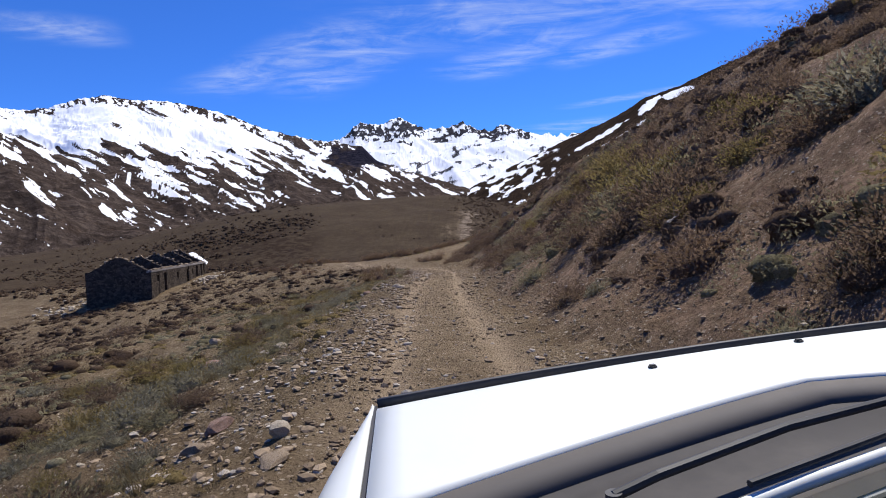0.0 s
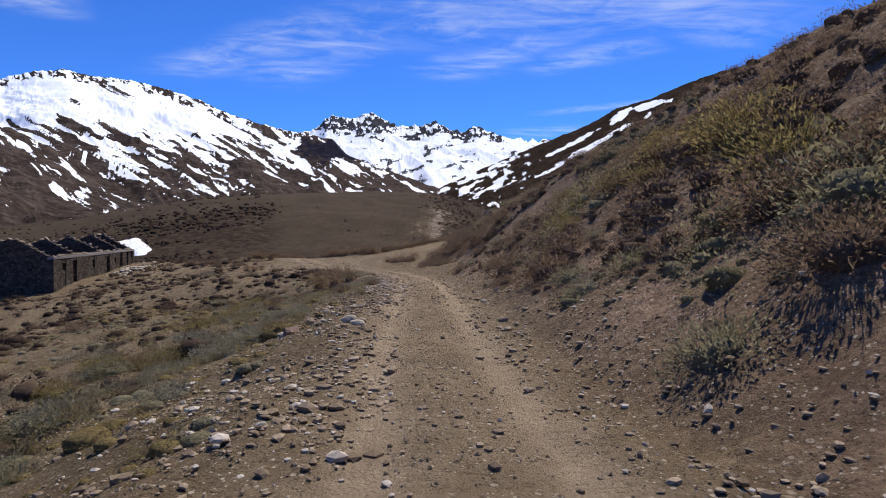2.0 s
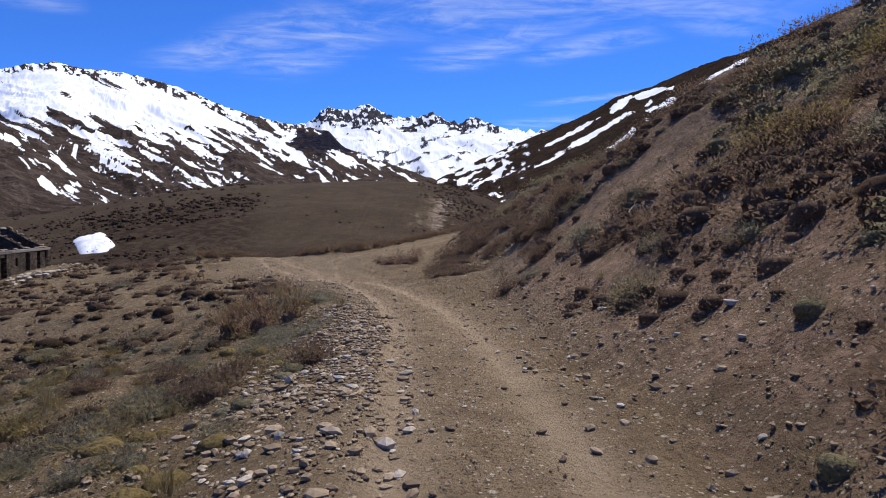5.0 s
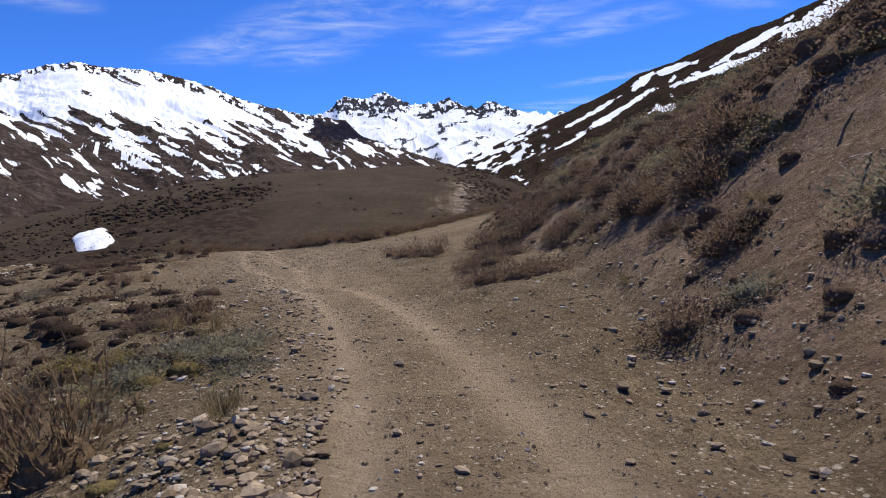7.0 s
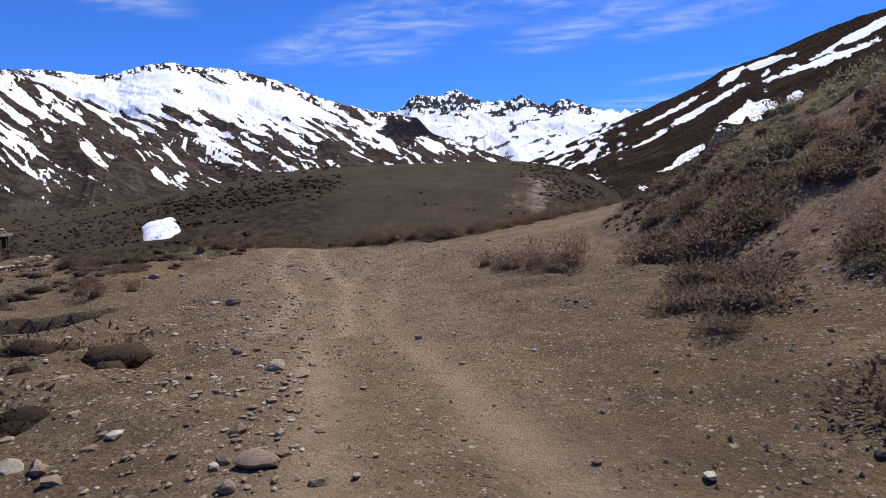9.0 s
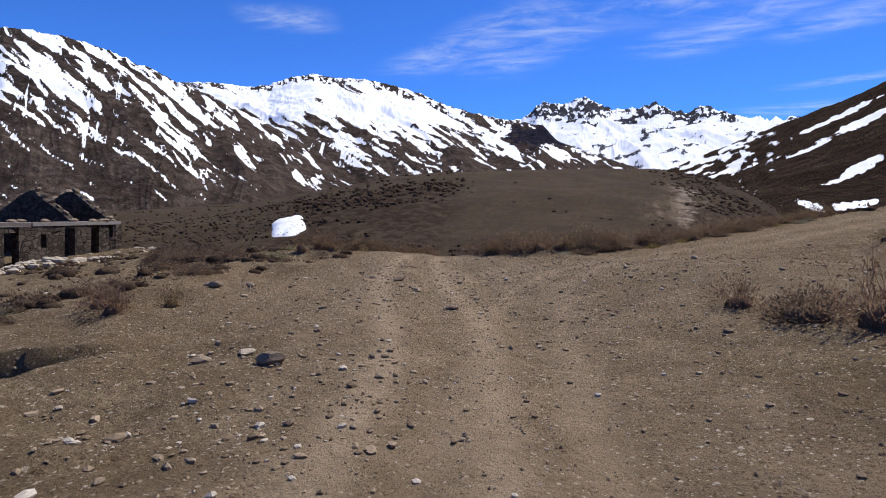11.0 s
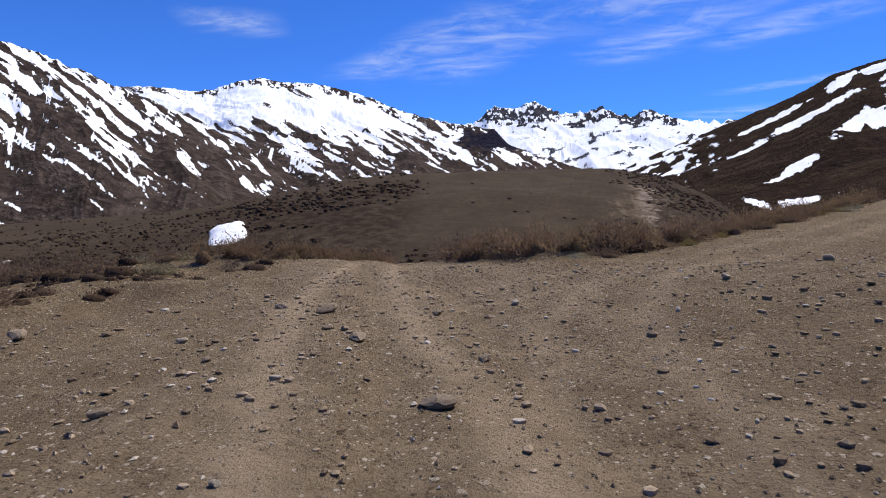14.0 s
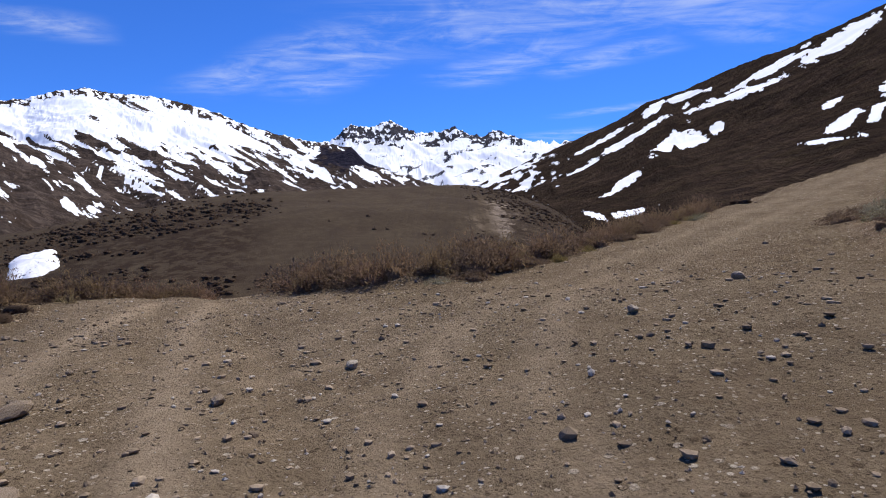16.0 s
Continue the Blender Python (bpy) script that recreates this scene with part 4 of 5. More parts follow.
def gravel_spots(count):
    y = rng.uniform(-40, 47, count * 4)
    d = np.where(rng.random(count * 4) < 0.62, -1, 1) * np.abs(rng.normal(0, 3.4, count * 4))
    x = glide(y, ROAD_Y, ROAD_X) + d
    # rubble lies thick on the shoulders, thin in the wheel tracks
    shoulder = np.exp(-((d + 2.4) / 1.4) ** 2) * (1 - step(y, 2, 16)) + 0.9 * np.exp(-((d - 2.6) / 1.3) ** 2) * (1 - step(y, 8, 24)) + 0.35
    clump = step(fbm(x * 0.45, y * 0.45, 4, 83), 0.36, 0.66)
    track = np.exp(-((np.abs(d) - 0.78) / 0.3) ** 2)
    keep = rng.random(count * 4) < np.clip(shoulder * (0.25 + clump) * (1 - 0.75 * track), 0, 1)
    return x[keep][:count], y[keep][:count]


ly_ = rng.uniform(-40, 8, 14000)
ld_ = -0.55 - np.abs(rng.normal(1.1, 1.5, 14000))
thin = rng.random(14000) < 0.72 * step(fbm(ld_ * 0.8, ly_ * 0.5, 3, 89), 0.3, 0.6) * (1 - 0.8 * step(ly_, 0, 8))
ly_, lx_ = ly_[thin], (glide(ly_, ROAD_Y, ROAD_X) + ld_)[thin]
ry_ = rng.uniform(-40, 24, 3000)
rx_ = np.interp(ry_, TOE_Y, TOE_X) + rng.normal(0.3, 0.9, 3000)
sy_ = np.concatenate([rng.uniform(-5, 5, 2600), rng.uniform(6, 25, 1200)])
sd_ = np.concatenate([-1.0 - np.abs(rng.normal(0.6, 0.9, 2600)), -0.8 - np.abs(rng.normal(1.4, 2.2, 1200))])
bx_, by_ = np.concatenate([lx_, rx_, glide(sy_, ROAD_Y, ROAD_X) + sd_, rng.normal(-7, 7, 1300)]), np.concatenate([ly_, ry_, sy_, rng.normal(35, 6, 1300)])
bs_ = np.exp(rng.normal(math.log(0.030), 0.5, len(bx_))).clip(0.012, 0.10)
scatter_mesh("rubble", [(x, y, z + s * 0.22, s, s, s, t) for x, y, z, s, t in zip(bx_, by_, land(bx_, by_), bs_, rng.uniform(0, 6.28, len(bx_)))],
             [pebbles[k % 24] for k in range(len(bx_))], MAT_GRAVEL, "angular grey-brown rubble along both shoulders", "rubble")
px_, py_ = gravel_spots(15000)
qx_ = np.concatenate([px_, rng.normal(-8, 7, 5000), rng.uniform(3, 16, 2500)])
qy_ = np.concatenate([py_, rng.normal(34, 6.5, 5000), rng.uniform(-38, 25, 2500)])
qz_ = land(qx_, qy_)
qs_ = np.exp(rng.normal(math.log(0.017), 0.55, len(qx_))).clip(0.007, 0.06)
turns = rng.uniform(0, 6.28, len(qx_))
scatter_mesh("gravel", [(x, y, z + s * 0.25, s, s, s, t) for x, y, z, s, t in zip(qx_, qy_, qz_, qs_, turns)],
             [(pebbles if qs_[k] > 0.024 else small_pebbles)[k % 24] for k in range(len(qx_))], MAT_GRAVEL, "loose angular gravel and rubble along the track", "gravel")


gy_ = rng.uniform(-38, 44, 42000)
gx_ = glide(gy_, ROAD_Y, ROAD_X) + rng.normal(-0.6, 3.6, 42000)
keep = rng.random(42000) < 0.25 + 0.75 * step(fbm(gx_ * 0.5, gy_ * 0.5, 4, 87), 0.4, 0.62)
gx_, gy_ = gx_[keep], gy_[keep]
gs_ = np.exp(rng.normal(math.log(0.013), 0.4, len(gx_)))
scatter_mesh("grit", [(x, y, z + s * 0.2, s, s, s, t) for x, y, z, s, t in zip(gx_, gy_, land(gx_, gy_), gs_, rng.uniform(0, 6.28, len(gx_)))],
             [small_pebbles[k % 24] for k in range(len(gx_))], MAT_GRAVEL, "fine sharp grit strewn over the track", "gravel")

# ---- shrubs and grass
def blade(verts, faces, base, way, length, width, droop, r):
    """A thin tapering twig of two lengths."""
    side = Vector((-way.y, way.x, 0))
    side = side.normalized() * width if side.length > 1e-3 else Vector((width, 0, 0))
    mid = base + way * length * 0.55 + Vector((r.uniform(-1, 1), r.uniform(-1, 1), 0)) * length * 0.08
    tip = base + way * length - Vector((0, 0, droop * length))
    n = len(verts)
    verts += [base - side, base + side, mid + side * 0.7, mid - side * 0.7, tip]
    faces += [(n, n + 1, n + 2), (n, n + 2, n + 3), (n + 3, n + 2, n + 4)]
    return mid, tip


def heart(verts, faces, r, wide, tall, around, up):
    """The dense lumpy heart of a bush, open below."""
    n = len(verts)
    lobes = [(r.uniform(0, 6.28), r.uniform(0.2, 0.9), r.uniform(0.75, 1.15)) for _ in range(4)]
    for j in range(up):
        e = -0.45 + 1.9 * j / up
        for i in range(around):
            a = 6.2832 * (i + 0.5 * (j % 2)) / around
            s = 0.82 + 0.3 * max(g * max(0.0, math.cos(a - b)) * (1 - abs(math.sin(e) - h) * 0.6) for b, h, g in lobes) + r.uniform(-0.09, 0.09)
            verts.append(Vector((math.cos(a) * math.cos(e) * wide * s, math.sin(a) * math.cos(e) * wide * s, math.sin(e) * tall * s)))
    verts.append(Vector((0, 0, tall * r.uniform(0.8, 0.95))))
    for j in range(up - 1):
        for i in range(around):
            a, b, c, d = n + j * around + i, n + j * around + (i + 1) % around, n + (j + 1) * around + i, n + (j + 1) * around + (i + 1) % around
            faces += [(a, b, d), (a, d, c)]
    for i in range(around):
        faces.append((n + (up - 1) * around + i, n + (up - 1) * around + (i + 1) % around, n + up * around))


def shrub_mesh(name, seed, material, twigs, leaves, wide, tall, width, leaf, droop=0.12, upright=0.0, core=0.6, fuzz=0):
    """A low bush: twigs that fan out from several stems, small leaves on their outer ends."""
    r = random.Random(seed)
    verts, faces = [], []
    lean = Vector((r.uniform(-0.25, 0.25), r.uniform(-0.25, 0.25), 0))
    clumps = [(r.uniform(0, 6.28), r.uniform(0.1, 0.95), r.uniform(0.55, 1.1)) for _ in range(9)]
    ends = []
    heart(verts, faces, r, wide * core, tall * core * 1.05, 10, 4)
    for _ in range(twigs):
        a, out, grow = r.choice(clumps)
        a += r.gauss(0, 0.35)
        out = min(1.0, max(0.0, out + r.gauss(0, 0.18))) * (1 - upright)
        way = Vector((math.cos(a) * out * wide, math.sin(a) * out * wide, tall * (1.12 - 0.72 * out * out))) + lean * 0.3
        length = way.length * grow * r.uniform(0.6, 1.0)
        base = Vector((math.cos(a) * 0.22 * wide * r.random(), math.sin(a) * 0.22 * wide * r.random(), -0.03))
        mid, tip = blade(verts, faces, base, way.normalized(), length, width, droop * r.random(), r)
        ends.append((mid, tip))
        for _ in range(2):
            w2 = (way.normalized() + Vector((r.uniform(-0.8, 0.8), r.uniform(-0.8, 0.8), r.uniform(-0.2, 0.7)))).normalized()
            m2, t2 = blade(verts, faces, mid.lerp(tip, r.random() * 0.7), w2, length * r.uniform(0.2, 0.42), width * 0.7, 0.0, r)
            ends.append((m2, t2))
    # short fine twigs that fill an uneven dome
    lobes = [(r.uniform(0, 6.28), r.uniform(0.1, 1.0), r.uniform(0.7, 1.1)) for _ in range(5)]
    for _ in range(fuzz):
        a, h = r.uniform(0, 6.28), r.uniform(0.0, 1.0)
        swell = 0.62 + 0.42 * max(g * max(0.0, math.cos(a - b)) * (1 - 0.6 * abs(h - c)) for b, c, g in lobes)
        flat = math.sqrt(1 - h * h)
        p = Vector((math.cos(a) * flat * wide, math.sin(a) * flat * wide, h * tall)) * swell * r.uniform(0.5, 1.0)
        way = (p.normalized() + Vector((r.uniform(-0.8, 0.8), r.uniform(-0.8, 0.8), r.uniform(-0.1, 0.9)))) * r.uniform(0.025, 0.07)
        s = Vector((r.uniform(-1, 1), r.uniform(-1, 1), r.uniform(-1, 1))) * 0.024
        n = len(verts)
        verts += [p - s, p + s, p + way]
        faces.append((n, n + 1, n + 2))
    for _ in range(leaves):
        mid, tip = r.choice(ends)
        p = mid.lerp(tip, r.uniform(0.1, 1.08)) + Vector((r.gauss(0, leaf), r.gauss(0, leaf), r.gauss(0, leaf * 0.7)))
        u = Vector((r.uniform(-1, 1), r.uniform(-1, 1), r.uniform(-0.4, 1))).normalized() * leaf * r.uniform(0.6, 1.4)
        v = u.cross(Vector((r.uniform(-1, 1), r.uniform(-1, 1), r.uniform(-1, 1)))).normalized() * leaf * 0.5
        n = len(verts)
        verts += [p - u, p + v, p + u, p - v]
        faces += [(n, n + 1, n + 2), (n, n + 2, n + 3)]
    return mesh_from(name, verts, faces, material, True)


BROWN = [shrub_mesh("brown_shrub", 100 + k, MAT_TWIG, 26, 60, 1.0, 0.72, 0.007, 0.026, core=0.42, fuzz=1400) for k in range(6)]
RUST = [shrub_mesh("reddish_shrub", 115 + k, MAT_RUST, 70, 60, 0.8, 0.95, 0.008, 0.024, 0.05, 0.15, core=0.35, fuzz=420) for k in range(5)]
GREY = [shrub_mesh("grey_shrub", 130 + k, MAT_GREY, 16, 120, 1.0, 0.6, 0.008, 0.028, core=0.42, fuzz=1100) for k in range(6)]
OCHRE = [shrub_mesh("yellow_shrub", 160 + k, MAT_OCHRE, 22, 150, 0.9, 0.8, 0.007, 0.03, core=0.4, fuzz=1100) for k in range(4)]
TUFT = [shrub_mesh("grass_tuft", 190 + k, MAT_STRAW, 75, 0, 0.75, 0.8, 0.01, 0.02, 0.5, core=0.12) for k in range(5)]
KINDS = {"brown": (BROWN, "brown_shrub", "bare brown twiggy shrub on stony soil", "shrubs on the slope"),
         "rust": (RUST, "reddish_shrub", "upright reddish brown shrub on dry soil", "reddish shrubs"),
         "grey": (GREY, "grey_shrub", "low grey-green cushion shrub on the bank", "cushion shrubs"),
         "yellow": (OCHRE, "yellow_shrub", "yellow-green leafy shrub on the hillside", "yellow shrubs"),
         "tuft": (TUFT, "grass_tuft", "dry straw-coloured grass tuft beside the track", "grass tufts")}


def plant(kind, x, y, size, tall=1.0, label=""):
    meshes, name, words, group = KINDS[kind]
    k = int(abs(x * 71 + y * 37) * 10)
    ob = new(name, meshes[k % len(meshes)])
    here, below = ground_z(x, y), ground_z(x - 0.5 * size, y)
    steep = min(24.0, math.degrees(math.atan2(max(here - below, 0.0), 0.5 * size)) * 0.7)
    ob.matrix_basis = pose(x, y, here - 0.02 - 0.004 * steep * size) @ Matrix.Rotation(radians(-steep), 4, "Y") @ pose(0, 0, 0, 0, 0, k * 37 % 360) @ Matrix.Diagonal((size, size, size * tall, 1))
    return tagged(ob, label or words, "shrub" if kind != "tuft" else "grass", group)


def clear_of_track(x, y, gap):
    x, y = np.array([x]), np.array([y])
    main, side, fork, d = road_masks(x, y)
    return max(main[0], side[0], fork[0]) < gap


rs = random.Random(77)
# shrubs that stand out singly
# along the first stretch of the bank and slope
for kind, x, y, size, tall, words in (
    ("tuft", -3.3, -34.4, 0.5, 1.0, ""), ("tuft", -2.8, -33.8, 0.5, 1.0, ""), ("brown", 6.0, -28.8, 1.0, 0.9, ""), ("grey", -2.4, -28.6, 0.75, 0.9, ""),
    ("grey", -3.4, -28.2, 0.7, 0.9, ""), ("grey", 9.8, -27.5, 1.6, 1.1, ""), ("grey", -2.0, -27.4, 0.7, 0.8, ""), ("grey", -1.7, -26.4, 0.55, 0.8, ""),
    ("yellow", 8.6, -25.6, 0.9, 0.9, ""), ("yellow", -5.0, -25.4, 0.7, 0.6, ""), ("tuft", -2.2, -24.6, 0.45, 0.9, ""), ("yellow", -5.8, -24.6, 0.8, 0.6, ""),
    ("brown", 7.4, -24.0, 1.4, 1.1, ""), ("brown", 6.3, -23.4, 1.1, 0.9, "large round dark brown shrub on the hillside"), ("yellow", 10.3, -22.6, 1.0, 0.9, ""), ("yellow", -6.4, -22.3, 0.9, 0.6, ""),
    ("yellow", 7.6, -22.2, 1.2, 1.2, ""), ("brown", 5.8, -21.5, 1.1, 0.9, ""),
):
    plant(kind, x, y, size, tall, words)
# where the bank rounds off
for kind, x, y, size, tall, words in (
    ("brown", -4.3, -21.3, 0.9, 1.1, "twiggy brown shrub on the bank edge"), ("brown", 8.5, -20.5, 1.6, 1.1, ""), ("grey", 7.6, -18.7, 1.4, 0.9, ""), ("brown", 7.0, -18.4, 1.3, 1.1, ""),
    ("yellow", 12.0, -17.5, 1.1, 0.9, ""), ("yellow", 8.3, -16.6, 1.5, 1.2, ""), ("tuft", 4.2, -15.6, 0.6, 1.0, ""), ("grey", 4.6, -14.6, 0.75, 1.0, ""),
    ("yellow", 9.4, -13.2, 1.7, 1.25, ""), ("yellow", 9.5, -10.8, 1.2, 0.9, ""), ("yellow", 7.9, -10.7, 1.0, 0.9, ""), ("yellow", 8.7, -9.4, 1.3, 0.9, ""),
    ("yellow", 7.5, -8.9, 1.2, 0.9, ""), ("brown", -2.6, -3.2, 0.6, 1.1, ""), ("brown", -1.4, -2.0, 0.55, 1.2, ""), ("brown", -2.9, -1.4, 0.7, 1.0, ""),
    ("brown", -21.5, -0.2, 1.4, 0.8, ""), ("grey", -2.7, 1.3, 0.6, 0.8, ""),
):
    plant(kind, x, y, size, tall, words)
# along the bend
for kind, x, y, size, tall, words in (
    ("tuft", -1.55, 1.3, 0.32, 0.9, ""), ("grey", -2.2, 2.0, 0.7, 0.85, ""), ("tuft", -1.25, 2.0, 0.26, 0.8, ""), ("grey", -2.9, 2.3, 0.85, 0.85, ""),
    ("grey", -3.5, 2.6, 0.8, 0.8, ""), ("brown", -18.0, 3.0, 1.2, 0.8, ""), ("rust", -3.3, 4.5, 1.25, 1.15, "tall twiggy brown shrub on the bank edge"), ("rust", -4.2, 4.7, 1.4, 1.1, ""),
    ("rust", -5.1, 5.0, 1.3, 1.1, ""), ("grey", 4.0, 7.0, 0.6, 0.8, ""), ("brown", 3.2, 7.2, 0.7, 0.9, ""), ("grey", -4.4, 7.6, 0.7, 0.8, ""),
    ("grey", -3.2, 8.1, 0.75, 0.8, ""), ("grey", -4.0, 8.5, 0.8, 0.8, ""), ("grey", -3.3, 8.9, 0.7, 0.8, ""), ("yellow", -6.2, 8.9, 0.8, 0.6, ""),
    ("grey", -4.7, 8.9, 0.85, 0.8, ""), ("yellow", -5.5, 9.2, 0.6, 0.8, ""),
):
    plant(kind, x, y, size, tall, words)
# round the stony flat
for kind, x, y, size, tall, words in (
    ("tuft", -5.4, 10.8, 0.8, 0.85, ""), ("tuft", -4.7, 11.0, 0.9, 0.85, "yellow-brown grass tuft on the track edge"), ("brown", -6.0, 11.3, 0.9, 0.8, ""), ("rust", -5.3, 11.8, 0.8, 0.9, ""),
    ("brown", 2.7, 13.9, 0.9, 0.9, ""), ("brown", 1.9, 14.4, 0.95, 0.9, "round dark brown shrub at the foot of the slope"), ("brown", 1.1, 14.9, 0.8, 0.9, ""), ("brown", 0.8, 18.2, 0.55, 0.8, ""),
    ("brown", 1.7, 19.7, 1.0, 0.9, ""), ("brown", 0.9, 20.2, 0.85, 0.9, ""), ("brown", 2.7, 22.0, 1.0, 0.8, ""), ("brown", 1.8, 22.4, 1.0, 0.8, ""),
    ("brown", 3.2, 25.9, 1.7, 1.0, ""), ("brown", -0.9, 26.2, 1.0, 0.8, ""), ("brown", 2.0, 26.4, 1.4, 1.0, "broad round brown shrub beside the track"), ("brown", 4.3, 26.6, 1.6, 1.0, ""),
    ("rust", -15.9, 27.0, 0.85, 1.0, "reddish brown shrub beside the stony flat"), ("rust", -0.4, 27.2, 1.2, 1.0, "upright twiggy brown shrub beside the gravel flat"),
):
    plant(kind, x, y, size, tall, words)
# about the fork
for kind, x, y, size, tall, words in (
    ("rust", -16.7, 27.3, 0.95, 1.0, ""), ("rust", -1.4, 27.6, 1.15, 1.0, ""), ("rust", -15.6, 28.3, 0.75, 0.95, ""), ("brown", -2.1, 28.6, 1.0, 0.9, ""),
    ("rust", -3.0, 29.6, 0.9, 0.85, ""), ("brown", -19.2, 32.9, 0.9, 0.8, ""), ("brown", -20.0, 33.4, 0.8, 0.8, ""), ("brown", -22.6, 34.6, 0.9, 0.8, ""),
    ("brown", -24.0, 37.9, 1.1, 0.8, ""), ("brown", -25.2, 38.0, 1.1, 0.8, ""), ("brown", -22.4, 38.2, 1.0, 0.8, ""), ("brown", -26.8, 38.5, 1.2, 0.9, ""),
    ("grey", -24.2, 42.0, 1.1, 0.6, ""), ("rust", -21.3, 42.2, 1.1, 1.1, ""), ("brown", -23.2, 42.5, 1.0, 0.7, ""), ("rust", -19.9, 42.9, 1.0, 1.0, ""),
    ("grey", -22.6, 43.0, 0.9, 0.6, ""),
):
    plant(kind, x, y, size, tall, words)

for kind, count, lo, hi, y0, y1, smin, smax in (("brown", 130, 2.9, 17, -38, 34, 0.5, 1.25), ("grey", 70, 2.8, 15, -38, 34, 0.4, 0.95), ("yellow", 34, 5.0, 18, -38, 8, 0.5, 1.2), ("tuft", 40, 2.6, 9, -38, 30, 0.3, 0.6),
                                               ("grey", 120, -12, -2.0, -38, 8, 0.25, 0.62), ("tuft", 130, -9, -1.5, -38, 11, 0.22, 0.48), ("brown", 40, -18, -3.0, -38, 8, 0.3, 0.65), ("yellow", 30, -13, -3.5, -38, 2, 0.25, 0.5), ("grey", 90, -6.5, -3.4, -38, 6, 0.35, 0.7), ("tuft", 60, -5.5, -2.6, -38, 6, 0.3, 0.55)):
    made = 0
    while made < count:
        y = rs.uniform(y0, y1)
        off = lo + (hi - lo) * rs.random() ** (1.3 if lo > 0 else 0.75)
        x = off - 2.2 + float(np.interp(y, TOE_Y, TOE_X)) if lo > 0 else off + float(glide(np.array([y]), ROAD_Y, ROAD_X)[0])
        if not clear_of_track(x, y, 0.12) or fbm(np.array([x * 0.3]), np.array([y * 0.3]), 3, 91)[0] < rs.uniform(0.3, 0.56):
            continue
        plant(kind, x, y, rs.uniform(smin, smax), rs.uniform(0.8, 1.15))
        made += 1
# the belt of cushions and yellow-green tufts along the bank
for k in range(95):
    y = rs.uniform(-36, 9)
    x = float(np.interp(y, (-36, -30, -25, -15, -10, 0, 9), (-2.4, -3.1, -3.7, -5.3, -6.0, -7.4, -9.2))) + rs.gauss(0, 0.55)
    plant(rs.choice(("grey", "grey", "yellow", "yellow", "tuft")), x, y, rs.uniform(0.35, 0.8), rs.uniform(0.75, 1.05))
# the row of reddish shrubs on the brink of the hollow
BRINK_X, BRINK_Y = (-21.0, -18.4, -16.0, -11.6, -9.0, -6.7, -5.0, 0.0, 8.0, 16.0), (42.6, 45.0, 46.2, 43.2, 42.2, 42.6, 44.4, 50.4, 58.0, 64.5)
for k in range(165):
    x = -21 + 27 * rs.random() ** 1.05
    if -15.6 < x < -12.3:
        continue
    y = float(np.interp(x, BRINK_X, BRINK_Y)) + abs(rs.gauss(0, 1.0))
    plant(rs.choice(("rust", "rust", "brown")), x, y, rs.uniform(0.6, 1.25), rs.uniform(0.75, 1.15), "reddish brown shrub on the brink of the hollow")
for k in range(16):
    x = rs.uniform(-9, 4)
    plant(rs.choice(("grey", "yellow", "brown")), x, float(np.interp(x, BRINK_X, BRINK_Y)) - rs.uniform(0.2, 0.9), rs.uniform(0.3, 0.6), 0.8)
for k in range(52):
    u = rs.uniform(0, 1)
    x = -3.0 + 34 * u + rs.uniform(-1, 1)
    y = float(np.interp(x, BRANCH_X, BRANCH_Y)) + rs.uniform(3.6, 7.0)
    plant(rs.choice(("brown", "rust")), x, y, rs.uniform(0.5, 1.2), rs.uniform(0.7, 1.1), "dry brown shrub along the edge of the side track")
for k in range(24):
    x = rs.uniform(3, 20)
    y = float(np.interp(x, BRANCH_X, BRANCH_Y)) - rs.uniform(3.8, 10.0)
    plant(rs.choice(("brown", "grey")), x, y, rs.uniform(0.4, 1.0), rs.uniform(0.8, 1.15))
for k in range(30):
    x, y = rs.uniform(-40, -18), rs.uniform(20, 48)
    if x > -32 or y < 24:
        plant(rs.choice(("brown", "brown", "grey", "tuft")), x, y, rs.uniform(0.45, 0.9), rs.uniform(0.8, 1.1))


def clump_shapes(count, seed, leaves, grain=1.0, around=7, rings=3, core=0.4):
    """Cheap bushes for the slopes: a lumpy heart wrapped in small blades."""
    out = []
    for k in range(count):
        r = random.Random(seed + k)
        v, f = [], []
        heart(v, f, r, core, core * 0.9, around, rings)
        for _ in range(leaves):
            a, e, d = r.uniform(0, 6.28), math.asin(r.uniform(-0.4, 1.0)), r.uniform(0.5, 1.0)
            p = Vector((math.cos(a) * math.cos(e), math.sin(a) * math.cos(e), math.sin(e) * 0.85)) * d
            way = (p.normalized() + Vector((r.uniform(-0.7, 0.7), r.uniform(-0.7, 0.7), r.uniform(-0.1, 0.7)))) * r.uniform(0.15, 0.4) * grain
            s = Vector((r.uniform(-1, 1), r.uniform(-1, 1), r.uniform(-1, 1))) * 0.16 * grain
            n = len(v)
            v += [p - s, p + s, p + way]
            f.append((n, n + 1, n + 2))
        out.append((np.array([c[:] for c in v]), np.array(f)))
    return out


def scatter_scrub(name, x, y, size, material, label, leaves=34, seed=900, tall=0.8, grain=1.0, around=7, rings=3, core=0.46):
    z = land(x, y)
    turn = rng.uniform(0, 6.28, len(x))
    shapes = clump_shapes(14, seed, leaves, grain, around, rings, core)
    return scatter_mesh(name, [(a, b, c - 0.03, s, s, s * tall, t) for a, b, c, s, t in zip(x, y, z, size, turn)], [shapes[k % 14] for k in range(len(x))], material, label, "scrub", True)


